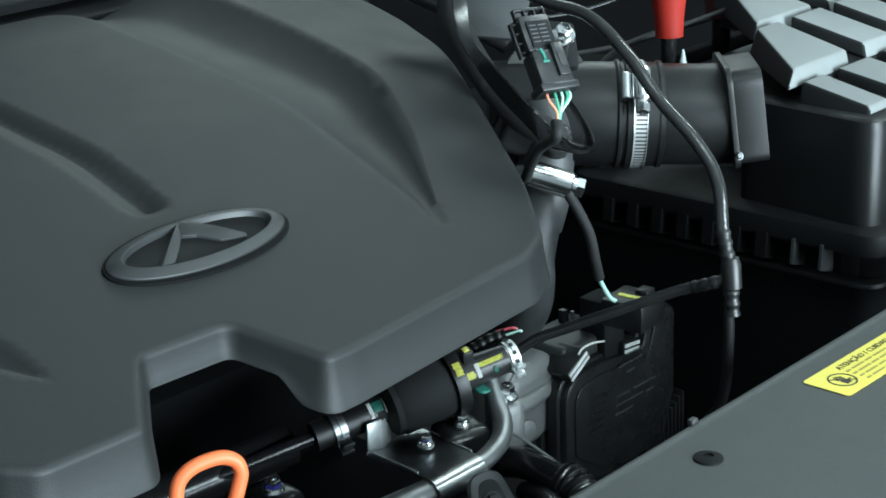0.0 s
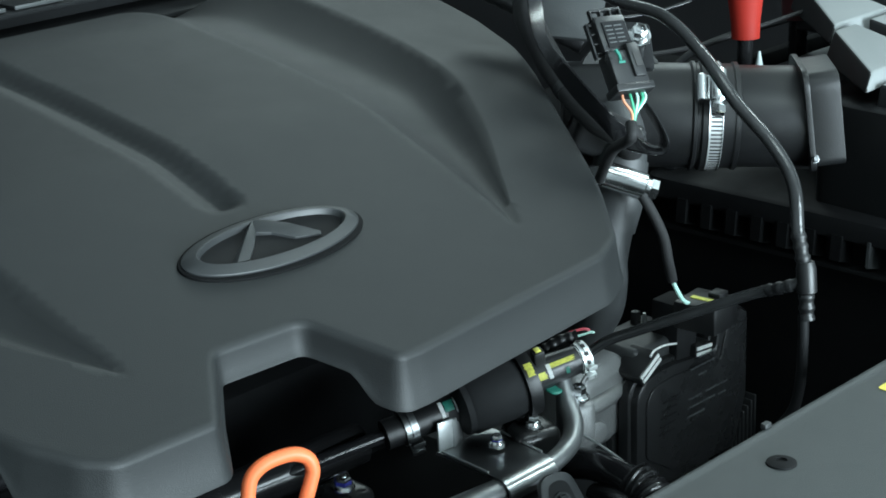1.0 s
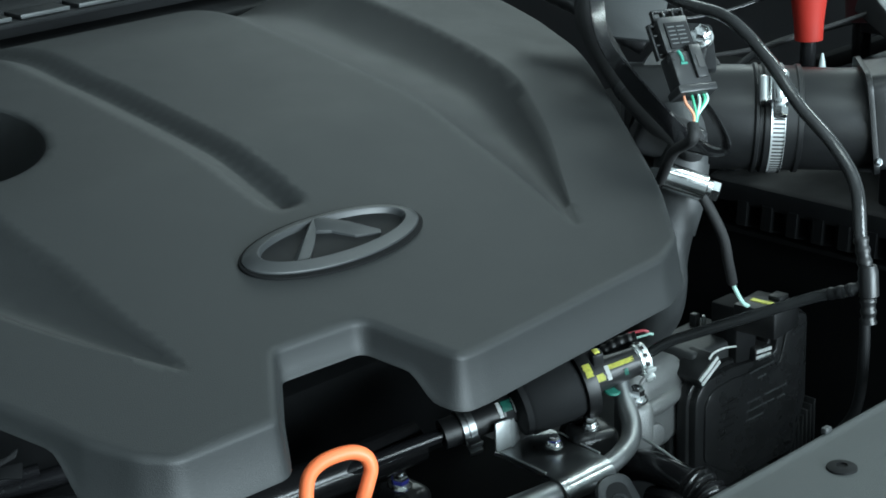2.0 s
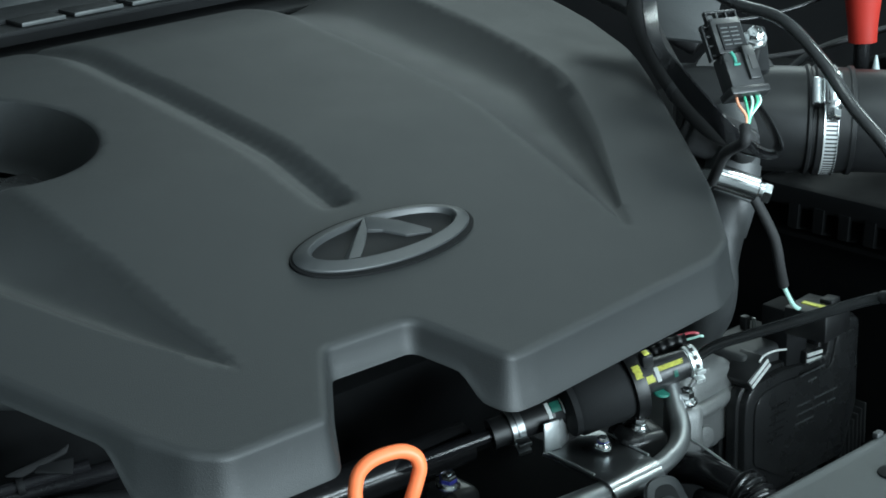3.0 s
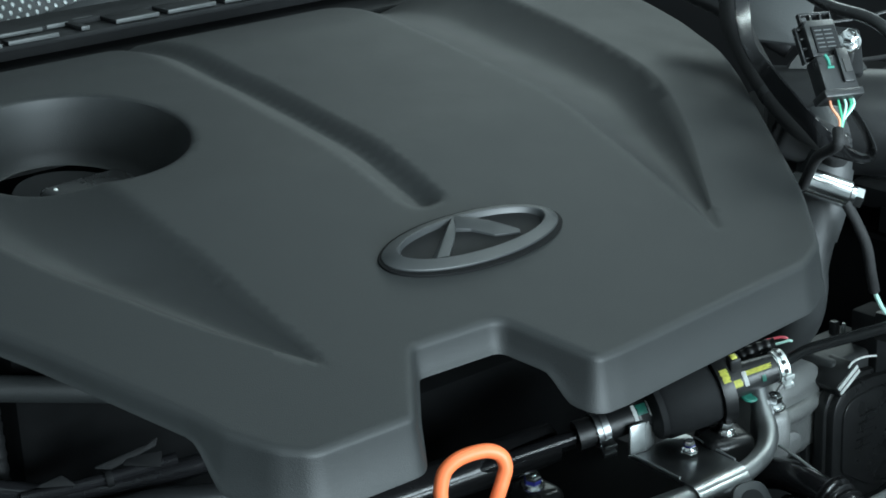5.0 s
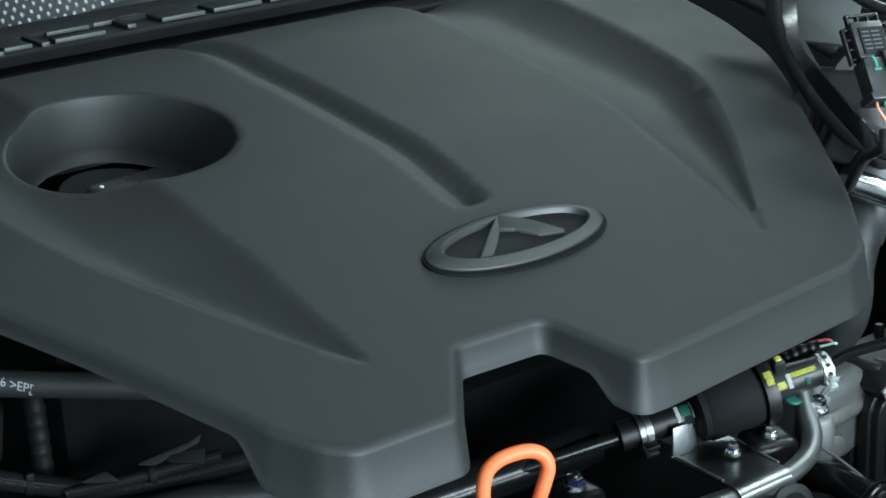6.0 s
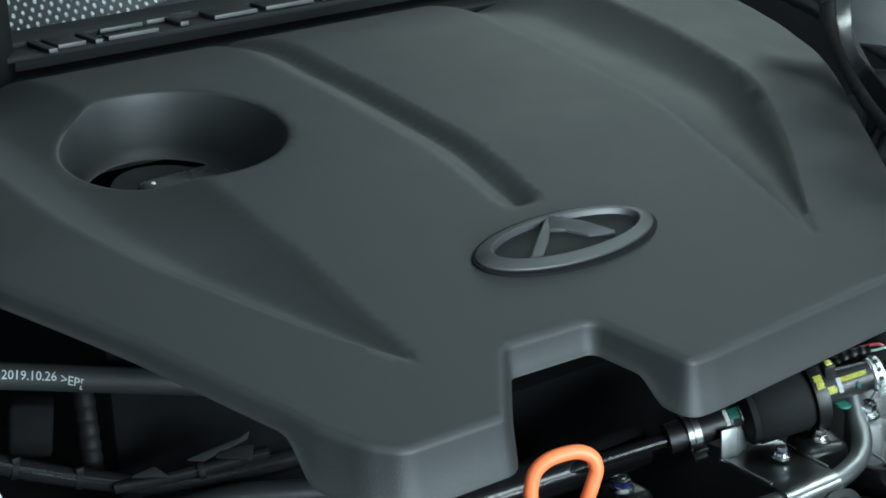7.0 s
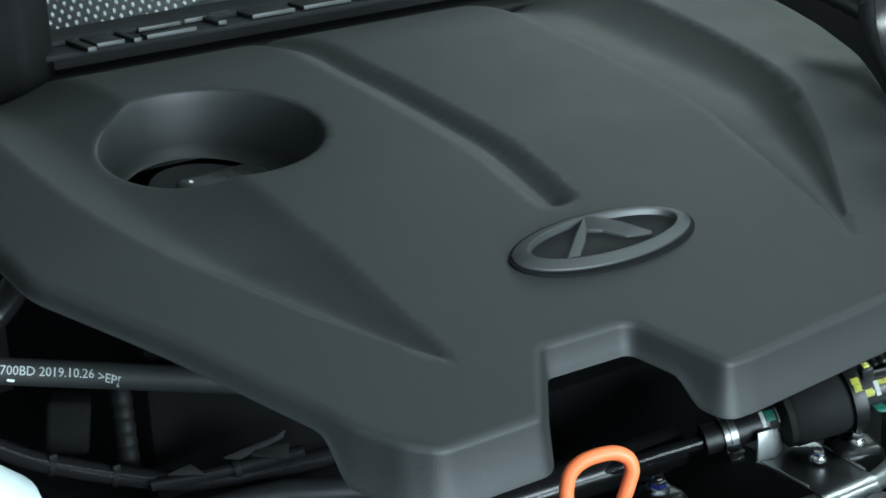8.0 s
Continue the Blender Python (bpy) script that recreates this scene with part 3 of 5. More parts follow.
def build_heat_shield():
    """A sheet with staggered round holes."""
    ob = thing("heat_shield", "perforated bright aluminium heat shield behind the engine", "heat shield", frame_of((0.030, 0.585, 0.985), (-0.35, -0.75, 0.55), (1, 0, 0)))
    part("sheet", box(0.30, 0.120, 0.0012, (0, 0, -0.0006), 0.0004), DARK_STEEL, ob, "dark sheet between the bosses")
    bm = bmesh.new()
    for i in range(-18, 19):
        for j in range(-9, 10):
            cx, cy = i * 0.0078 + (0.0039 if j % 2 else 0), j * 0.0062
            lo = [bm.verts.new((cx + 0.0018 * math.cos(k * math.pi / 4), cy + 0.0026 * math.sin(k * math.pi / 4), 0.0)) for k in range(8)]
            hi = [bm.verts.new((cx + 0.0012 * math.cos(k * math.pi / 4), cy + 0.0019 * math.sin(k * math.pi / 4), 0.0009)) for k in range(8)]
            for k in range(8):
                bm.faces.new((lo[k], lo[(k + 1) % 8], hi[(k + 1) % 8], hi[k]))
            bm.faces.new(hi)
    part("embossing", bm, SHIELD, ob, "bright embossed bosses")
    part("backing", box(0.30, 0.11, 0.01, (0, 0, -0.02)), BLACK_MATT, ob)
    for x in (-0.10, 0.10):
        part("stay", sweep([(x, -0.02, -0.02), (x + 0.03, -0.02, -0.10), (x + 0.06, -0.03, -0.24)], 0.006, 8), DARK_STEEL, ob)
    part("lower_flange", box(0.30, 0.014, 0.004, (0, -0.054, 0.002), 0.0015), DARK_STEEL, ob)
    return ob


build_heat_shield()


def simple_box(name, label, category, at, size, mat, bevel=0.006, turn=(0, 0, 0)):
    ob = part(name, box(*size, (0, 0, 0), bevel, 3), mat)
    ob.matrix_world = pose(*at, *turn)
    return tagged(ob, label, category)


def build_dark_gap_block():
    # added block, black in place of an unlit gap
    ob = thing("dark_gap_block", "near-black block standing in for the unlit gap beside the heat shield", "cowl", pose(-0.184, 0.457, 0.985, 0, 0, -36))
    part("block", box(0.100, 0.080, 0.130, (0, 0, 0), 0.008, 3), DEEP_SHADE, ob)
    part("top_lip", box(0.104, 0.084, 0.008, (0, 0, 0.062), 0.003, 2), DEEP_SHADE, ob, "black upper lip")
    part("foot", box(0.090, 0.070, 0.040, (0, 0, -0.082), 0.004), BLACK_MATT, ob)
    return ob


build_dark_gap_block()


# ---- below the cover: cylinder head, rail and dipstick ----
def build_head():
    ob = thing("cylinder_head", "black engine block and cylinder head under the cover", "engine", pose(0, 0, 0))
    # the shade under the cover is put into these blacks
    part("block", box(0.52, 0.26, 0.30, (0.01, 0.29, 0.58), 0.01), DEEP_SHADE, ob)
    part("lower_block", box(0.50, 0.30, 0.24, (0.02, 0.20, 0.52), 0.015), DEEP_SHADE, ob)
    part("valve_cover", box(0.42, 0.235, 0.150, (0.01, 0.3025, 0.792), 0.008), DEEP_SHADE, ob)
    part("rail", sweep([(-0.16, 0.085, 0.715), (0.0, 0.06, 0.722), (0.095, 0.043, 0.728)], 0.014, 18), RUBBER, ob, "glossy black rail tube")
    for x in (-0.12, -0.02):
        part("injector_seat", lathe([(0.012, 0), (0.014, 0.01), (0.010, 0.03)], 20), BLACK, ob, m=pose(x, 0.075, 0.73))
    return ob


build_head()


def build_dipstick():
    ob = thing("dipstick", "bright orange plastic loop handle of the oil dipstick", "dipstick")
    loop = [(-0.089, -0.081, 0.766), (-0.0915, -0.080, 0.785), (-0.0918, -0.0790, 0.7988), (-0.0909, -0.0783, 0.8067), (-0.0879, -0.0784, 0.8146), (-0.0813, -0.0804, 0.8197), (-0.0721, -0.0838, 0.8218), (-0.0647, -0.0869, 0.8214),
            (-0.0593, -0.0896, 0.8177), (-0.0578, -0.0911, 0.8113), (-0.0598, -0.0911, 0.8051), (-0.0624, -0.0909, 0.7990), (-0.0680, -0.089, 0.784), (-0.078, -0.086, 0.765)]
    part("handle", sweep(loop, 0.0039, 18, 8), ORANGE, ob)
    part("stem", sweep([(-0.085, -0.083, 0.775), (-0.080, -0.070, 0.72), (-0.070, -0.03, 0.60)], 0.0045, 12), BLACK, ob, "black dipstick tube")
    part("collar", lathe([(0.012, 0), (0.013, 0.004), (0.011, 0.014)], 20), ORANGE, ob, m=pose(-0.085, -0.083, 0.757))
    return ob


build_dipstick()
bolt("stud_bolt", "steel stud bolt with blue paint on the engine", (0.083, 0.048, 0.700), (-0.1, -0.2, 1), 0.0055, BLUE_MARK)
simple_box("stud_boss", "black cast boss carrying a stud bolt", "boss", (0.083, 0.050, 0.680), (0.035, 0.035, 0.038), BLACK, 0.008)


# ---- the purge valve line along the front of the engine ----
V0, V1 = Vector((0.056, 0.037, 0.732)), Vector((0.225, -0.035, 0.766))
VW = (V1 - V0).normalized()


def on_line(s):
    """A point s metres along the valve's line."""
    return V0 + VW * s


def along(s):
    return frame_of(on_line(s), VW, (0, 0, 1))


def spring_clamp(at, axis, r, width=0.009, label="bright steel spring clamp on a rubber hose", mat=None, spin=0.0, ear=1.0):
    """A band with two upright ears."""
    ob = thing("spring_clamp", label, "hose clamp", frame_of(at, axis, (0, 0, 1)) @ Matrix.Rotation(spin, 4, "Z"), "spring clamps")
    w = width / 2
    part("band", lathe([(r, -w), (r + 0.0014, -w), (r + 0.0014, w), (r, w)], 36, False), mat or SATIN, ob)
    part("band_rib", lathe([(r + 0.0012, -w * 0.25), (r + 0.0022, -w * 0.12), (r + 0.0022, w * 0.12), (r + 0.0012, w * 0.25)], 36, False), mat or SATIN, ob)
    if mat:
        for k in range(12):
            part("slot", box(0.0006, 0.0026, width * 0.34, (r + 0.0023, 0, 0)), INK, ob, "dark slot", Matrix.Rotation(radians(30 * k), 4, "Z"))
    for s in (-1, 1):
        part("ear", box(0.007 * ear, 0.0013, width, (r + 0.001 + 0.0035 * ear, s * 0.0028, 0), 0.0005), mat or SATIN, ob)
        part("ear_lip", box(0.0013, 0.004, width, (r + 0.001 + 0.007 * ear, s * 0.0042, 0), 0.0005), mat or SATIN, ob)
    return ob


PLUG = radians(-60)


def build_valve():
    ob = thing("purge_valve", "black cylindrical purge valve between two rubber hoses", "valve")
    part("body", lathe([(0.012, 0.098), (0.019, 0.099), (0.0212, 0.102), (0.0212, 0.134), (0.0200, 0.137)], 40), BLACK_MATT, ob, m=along(0))
    part("shoulder", lathe([(0.0100, 0.086), (0.0098, 0.087), (0.0099, 0.0925), (0.0150, 0.0935), (0.0196, 0.096), (0.0200, 0.100)], 32), BLACK_MATT, ob, "matt black end cap", along(0))
    part("flange", lathe([(0.0205, 0.137), (0.0235, 0.1375), (0.0240, 0.142), (0.0235, 0.146), (0.0150, 0.147)], 40), DUCT, ob, "black ribbed end flange", along(0))
    part("flange_mark", paint(0.0237, 0.1390, 0.1450, 38, 60, 3), YELLOW_MARK, ob, "dab of yellow paint", along(0))
    part("neck", lathe([(0.0125, 0.146), (0.0115, 0.150), (0.0094, 0.182)], 28), BLACK, ob, m=along(0))
    part("paint_stripe", paint(0.0106, 0.1560, 0.1785, 40, 57, 4), YELLOW_MARK, ob, "yellow paint stripe", along(0))
    part("paint_stripe", paint(0.0116, 0.1475, 0.1560, 60, 84, 5), YELLOW_MARK, ob, "yellow paint dab", along(0))
    part("paint_stripe", paint(0.0113, 0.1565, 0.1600, 40, 90, 6), WHITE, ob, "white paint dab", along(0))
    part("paint_dab", paint(0.0108, 0.1690, 0.1720, 72, 96, 7), GREEN_MARK, ob, "green paint dab", along(0))
    part("tab", box(0.008, 0.010, 0.008, (0, 0.014, 0.155), 0.0015), BLACK, ob, "small black tab", along(0) @ Matrix.Rotation(radians(-80), 4, "Z"))
    part("tab_mark", box(0.005, 0.0008, 0.004, (0, 0.0193, 0.155), 0.0003), YELLOW_MARK, ob, "yellow paint dab", along(0) @ Matrix.Rotation(radians(-80), 4, "Z"))
    part("drain_cap", lathe([(0.0052, 0), (0.0056, 0.0008), (0.0052, 0.0018)], 20), GREEN_MARK, ob, "green plastic ring", frame_of(on_line(0.161) + Vector((-0.003, -0.007, -0.0110)), (0, -0.2, 1), (1, 0, 0)))
    return ob


build_valve()


def hose(name, label, points, r, mat, n=16, ripple=None, flat=1.0, steps=8, category="hose"):
    return tagged(part(name, sweep(points, r, n, steps, flat, ripple), mat), label, category)


hose("rubber_hose", "black rubber hose pushed onto the purge valve", [on_line(0.044), on_line(0.060), on_line(0.075), on_line(0.090)], 0.0098, DUCT)
hose("rail_pipe", "long thin black pipe along the engine front", [on_line(-0.12) + Vector((0.0, 0.004, -0.006)), on_line(-0.03), on_line(0.048)], 0.0046, GLOSS)
spring_clamp(on_line(0.060), VW, 0.0102, 0.0085, spin=radians(120))
spring_clamp(on_line(0.186), VW, 0.0092, 0.0066, spin=radians(115), label="pale perforated clamp on a rubber hose", mat=CREAM, ear=0.6)


def marked_band():
    ob = thing("hose_band", "white and green painted band round a black hose", "hose band", along(0))
    part("white_dab", paint(0.0099, 0.0810, 0.0840, 20, 82, 11), WHITE, ob, "white paint dab")
    part("green_dab", paint(0.0099, 0.0840, 0.0915, 24, 66, 12), GREEN_MARK, ob, "green paint dab")
    part("white_dab", paint(0.0099, 0.0915, 0.0945, 18, 80, 13), WHITE, ob, "white paint dab")
    return ob


marked_band()

# ---- vacuum lines and their tee ----
TEE = Vector((0.276, -0.170, 0.838))
hose("vacuum_hose", "thin glossy black hose arching down to a tee", [(0.318, 0.040, 0.990), (0.302, -0.004, 0.984), (0.296, -0.046, 0.980), (0.290, -0.081, 0.961), (0.288, -0.108, 0.935),
     (0.288, -0.134, 0.914), (0.286, -0.152, 0.892), (0.278, -0.162, 0.862)], 0.0042, HOSE_GREY, 14)
hose("vacuum_hose", "thin black hose between the tee and the purge valve", [(0.2712, -0.1633, 0.8323), (0.2674, -0.1368, 0.8218), (0.2543, -0.1028, 0.8054), (0.2394, -0.0687, 0.7887), (0.2313, -0.0517, 0.7801), (0.224, -0.038, 0.769)], 0.0036, HOSE_SATIN, 14)
hose("vacuum_hose", "thin black hose running down behind the front panel", [(0.2725, -0.171, 0.815), (0.2685, -0.174, 0.798), (0.2675, -0.173, 0.768), (0.266, -0.167, 0.748), (0.258, -0.150, 0.725)], 0.0034, EMBLEM_DARK, 14)


def build_tee():
    ob = thing("hose_tee", "black plastic hose tee with ribbed ends", "hose fitting")
    def barbs(s):
        return 1 + 0.16 * (math.sin(s * 900) > 0.2)
    part("upper_barb", sweep([(0.2785, -0.1615, 0.864), (0.277, -0.166, 0.850), (0.2755, -0.170, 0.838)], 0.0042, 16, 10, ripple=barbs), DUCT, ob)
    part("middle", lathe([(0.0048, -0.010), (0.0062, -0.009), (0.0062, 0.006), (0.0050, 0.010)], 24), DUCT, ob, m=frame_of(TEE, (0.06, 0.12, 1), (1, 0, 0)))
    part("lower_barb", sweep([(0.275, -0.171, 0.828), (0.2735, -0.173, 0.812)], 0.0044, 16, 12, ripple=barbs), DUCT, ob)
    part("side_barb", sweep([(0.275, -0.168, 0.8350), (0.2712, -0.1600, 0.8312), (0.2690, -0.1430, 0.8245)], 0.0036, 16, 10, ripple=barbs), DUCT, ob)
    return ob


build_tee()


# ---- coolant pipe, bracket and bolts ----
def build_pipe():
    ob = thing("coolant_pipe", "bent grey metal coolant pipe on a steel bracket", "pipe")
    line = [(0.214, -0.020, 0.764), (0.2088, -0.0304, 0.7519), (0.2035, -0.0394, 0.7418), (0.1983, -0.0487, 0.7332), (0.1889, -0.0555, 0.7265), (0.1755, -0.0588, 0.7222), (0.158, -0.0592, 0.7190), (0.130, -0.0588, 0.7185),
            (0.09, -0.055, 0.7185), (0.03, -0.046, 0.717)]
    part("tube", sweep(line, 0.0066, 20, 10), PIPE_METAL, ob)
    part("sleeve", sweep([(0.124, -0.0585, 0.7185), (0.090, -0.0548, 0.7185), (0.03, -0.046, 0.717)], 0.0078, 20, 6), PIPE_METAL, ob, "thicker grey pipe sleeve")
    # the bracket: a plate that rolls over the pipe along its front
    br = bmesh.new()
    prof = [(-0.004, 0.7275), (-0.012, 0.7280), (-0.030, 0.7282), (-0.046, 0.7282), (-0.0555, 0.7281)]
    prof += [(-0.0588 + 0.0094 * math.cos(a), 0.7185 + 0.0094 * math.sin(a)) for a in [radians(q) for q in (92, 110, 130, 150, 170, 190, 210, 230)]]
    under = []
    for i, (y, z) in enumerate(prof):
        (ya, za), (yb, zb) = prof[max(i - 1, 0)], prof[min(i + 1, len(prof) - 1)]
        l = math.hypot(yb - ya, zb - za)
        under.append((y - 0.0018 * (za - zb) / l, z - 0.0018 * (yb - ya) / -l))
    loop = prof + under[::-1]
    rows = [[br.verts.new((x + (0.0025 if y > -0.02 else 0.0) * (1 if k == 0 else 2.6), y, z)) for y, z in loop] for k, x in enumerate((0.1155, 0.1595))]
    m = len(loop)
    for k in range(m):
        br.faces.new((rows[0][k], rows[0][(k + 1) % m], rows[1][(k + 1) % m], rows[1][k]))
    h = len(prof)
    for row in rows:
        for k in range(h - 1):
            br.faces.new((row[k], row[k + 1], row[m - 2 - k], row[m - 1 - k]))
    plate = part("bracket", br, SATIN, ob, "satin steel bracket rolled over the pipe")
    for x in (0.124, 0.136, 0.148):
        part("bracket_hole", lathe([(0.0017, 0.0), (0.0017, 0.0006)], 12), ZINC, plate, "small bright spot weld", frame_of((x, -0.0678, 0.7165), (0, -1, -0.25), (1, 0, 0)))
    part("bracket_ear", box(0.012, 0.0018, 0.020, (0, 0, 0), 0.0006), WORN_STEEL, plate, "bright steel bracket ear", pose(0.1240, -0.0062, 0.738, 0, 0, -8))
    part("bracket_ear", box(0.014, 0.0018, 0.020, (0, 0, 0), 0.0006), WORN_STEEL, plate, "bright steel bracket ear", pose(0.1358, -0.0050, 0.737, 0, 0, 22))
    part("bracket_edge", sweep([(0.1165, -0.050, 0.7290), (0.1178, -0.030, 0.7290), (0.1188, -0.008, 0.7288)], 0.0008, 8, 4), WORN_STEEL, plate, "bright sheared edge")
    part("bracket_edge", sweep([(0.1595, -0.056, 0.7288), (0.1625, -0.030, 0.7290), (0.1650, -0.016, 0.7288)], 0.0007, 8, 4), WORN_STEEL, plate, "bright sheared edge")
    return ob


build_pipe()
bolt("bracket_bolt", "steel bracket bolt dabbed with blue paint", (0.1446, -0.0310, 0.7320), (-0.05, -0.08, 1), 0.0036, BLUE_MARK, "bracket bolts")
bolt("bracket_bolt", "bright steel bolt with washer below the valve", (0.1755, -0.0340, 0.7352), (-0.05, -0.12, 1), 0.0038, None, "bracket bolts")
bolt("bracket_bolt", "bright steel bolt below the hose clamp", (0.2130, -0.0406, 0.7435), (-0.05, -0.12, 1), 0.0050, None, "bracket bolts")
simple_box("valve_boss", "black bracket block under the purge valve", "bracket", (0.178, -0.030, 0.712), (0.032, 0.030, 0.044), BLACK, 0.006, (0, 0, -20))
simple_box("bolt_lug", "cast aluminium lug carrying a bolt", "lug", (0.2155, -0.036, 0.722), (0.022, 0.022, 0.036), ALU, 0.006, (0, 0, -20))


def build_lug():
    ob = thing("lifting_lug", "grey steel lug plate with a raised rim and bolt", "lug", frame_of((0.1315, -0.0945, 0.722), (-0.35, -0.75, 0.5), (1, -0.3, 0)))
    out = rounded([(-0.020, -0.03), (0.020, -0.03), (0.010, 0.014), (-0.010, 0.014)], [0.004, 0.004, 0.011, 0.011], 0.002)
    inner = rounded([(-0.014, -0.03), (0.014, -0.03), (0.006, 0.009), (-0.006, 0.009)], [0.004, 0.004, 0.007, 0.007], 0.002)
    part("plate", prism(out, -0.003, 0.002, 0.001, 0.001), DARK_STEEL, ob)
    part("stay", sweep([(0, -0.025, -0.002), (-0.01, -0.07, -0.03), (-0.02, -0.10, -0.13), (-0.03, -0.15, -0.22)], 0.008, 10), DARK_STEEL, ob, "dark stay to the block")
    part("recess", prism(inner, 0.0, 0.0024), BLACK_MATT, ob, "dark recessed middle")
    part("bolt_head", join(hexagon(0.0044, 0.002, 0.006), lathe([(0.006, 0.002), (0.006, 0.0032)], 20)), DARK_STEEL, ob, m=Matrix.Translation((0, -0.004, 0)))
    return ob


build_lug()


def build_lower_harness():
    ob = thing("lower_harness", "glossy black wiring harness with ribbed boot below the throttle", "wiring harness")
    part("sleeve", sweep([(0.200, -0.040, 0.700), (0.2010, -0.0620, 0.7060), (0.2000, -0.0850, 0.7060), (0.1990, -0.1050, 0.7010), (0.1960, -0.1200, 0.6930)], 0.0105, 18), GLOSS, ob)
    part("boot", sweep([(0.2000, -0.0960, 0.7060), (0.1995, -0.1080, 0.7020), (0.1975, -0.1180, 0.6960)], 0.0130, 20, 10, ripple=lambda s: 1 + 0.12 * math.sin(s * 1500)), RUBBER, ob, "ribbed black rubber boot")
    # bright line that stands for the highlight on the sleeve's upper edge
    part("sleeve_highlight", sweep([(0.2040, -0.0530, 0.7225), (0.2036, -0.0690, 0.7195), (0.2030, -0.0860, 0.7150)], 0.0009, 8, 6), WORN_STEEL, ob, "painted highlight along the glossy sleeve")
    part("branch", sweep([(0.195, -0.070, 0.690), (0.180, -0.100, 0.700), (0.166, -0.118, 0.700), (0.150, -0.125, 0.680)], 0.0070, 14), GLOSS, ob)
    part("stay", sweep([(0.200, -0.045, 0.700), (0.205, 0.0, 0.66), (0.21, 0.06, 0.60)], 0.006, 10), DARK_STEEL, ob)
    return ob


build_lower_harness()


# ---- the throttle body ----
def build_throttle():
    ob = thing("throttle_assembly", "black throttle housing with clipped lid on cast aluminium body", "throttle body")
    m = Matrix(((1, 0, 0, 0.008), (0, 0, -1, -0.012), (0, 1, 0, 0.003), (0, 0, 0, 1)))   # plan x, height, outwards to the front
    lid = rounded([(0.303, 0.637), (0.303, 0.7065), (0.345, 0.7085), (0.396, 0.7030), (0.402, 0.730), (0.437, 0.724), (0.437, 0.655), (0.422, 0.615), (0.340, 0.615)],
                  [0.010, 0.026, 0.020, 0.006, 0.006, 0.008, 0.015, 0.012, 0.020], 0.003)
    body = part("lid", prism(lid, -0.024, 0.0, 0.003, 0.003), BLACK, ob, "black plastic lid with moulded marks", m)
    inner = rounded([(0.312, 0.645), (0.312, 0.6985), (0.345, 0.7005), (0.400, 0.6950), (0.408, 0.720), (0.430, 0.716), (0.430, 0.658), (0.416, 0.624), (0.345, 0.624)],
                    [0.008, 0.022, 0.018, 0.006, 0.005, 0.006, 0.012, 0.010, 0.016], 0.003)
    part("raised_panel", prism(inner, 0.0, 0.0018, 0.0012, 0.0012), BLACK, body, m=m)
    for off, z0, z1 in ((0.0035, -0.014, -0.006), (0.0065, -0.028, -0.018), (0.0105, -0.042, -0.032)):
        rim = rounded([(0.303 - off, 0.637), (0.303 - off, 0.7065 + off * 0.5), (0.345, 0.7085 + off), (0.396 - off * 0.5, 0.7030 + off), (0.402 - off, 0.730), (0.437 + off, 0.724), (0.437 + off, 0.655), (0.422, 0.612), (0.340, 0.612)],
                      [0.010, 0.026, 0.020, 0.006, 0.006, 0.008, 0.015, 0.012, 0.020], 0.003)
        part("rim", prism(rim, z0, z1, 0.002, 0.002), BLACK, ob, m=m)
    part("upper_housing", box(0.066, 0.046, 0.060, (0.356, 0.022, 0.697), 0.005, 3), HOUSING, ob, "dark grey upper housing")
    for x, z, l, a in ((0.317, 0.7150, 0.026, 31), (0.3800, 0.7090, 0.020, -6)):
        mm = m @ Matrix.Translation((x, z, 0)) @ Matrix.Rotation(radians(a), 4, "Z")
        clip = part("clip", box(l, 0.010, 0.024, (0, 0.0, -0.011), 0.0015), BLACK, ob, "black spring clip", mm)
        # two pale bars paint the highlights on the clip's glossy edges
        part("clip_glint", box(l * 0.9, 0.0028, 0.0012, (0, 0.0022, 0.0012), 0.0004), GLINT, clip, "painted highlight on the clip edge", mm)
        part("clip_glint", box(l * 0.9, 0.0026, 0.0012, (0, -0.0022, 0.0012), 0.0004), GLINT, clip, "painted highlight on the clip edge", mm)
    rows = [(0.372, 0.706, 0.018), (0.362, 0.699, 0.028), (0.372, 0.692, 0.010), (0.360, 0.676, 0.016), (0.380, 0.676, 0.026), (0.359, 0.669, 0.012), (0.374, 0.669, 0.018), (0.396, 0.668, 0.010),
            (0.358, 0.662, 0.022)]
    rnd = random.Random(5)
    dashes = []
    for x, z, l in rows:
        end = x + l
        while x < end:
            w = rnd.uniform(0.0008, 0.0022)
            dashes.append((x, z + rnd.uniform(-0.0002, 0.0002), w))
            x += w + rnd.uniform(0.0006, 0.0011)
    part("moulded_marks", bars(dashes, 0.0013, 0, 0.0004), MOULDED, body, "illegible moulded marks", m @ Matrix.Translation((0, 0, 0.0024)))
    for k in range(5):
        part("lid_slot", box(0.018, 0.0012, 0.0010, (0.338 - 0.001 * k, 0.684 - 0.006 * k, 0.0026), 0.0006), BLACK_MATT, body, m=m)
    for k in range(7):
        part("cooling_rib", box(0.0022, 0.034, 0.012, (0.422 + 0.0050 * k, 0.612 + 0.003 * k, -0.008), 0.0008), BLACK, ob, m=m)
    # the rim's highlight, drawn as a thin pale line
    part("rim_glint", sweep([(0.3175, 0.7238, 0.0), (0.324, 0.7262, -0.001), (0.337, 0.7255, -0.002), (0.3505, 0.7226, -0.002)], 0.0008, 8), GLINT, ob, "painted highlight along the rim", m)
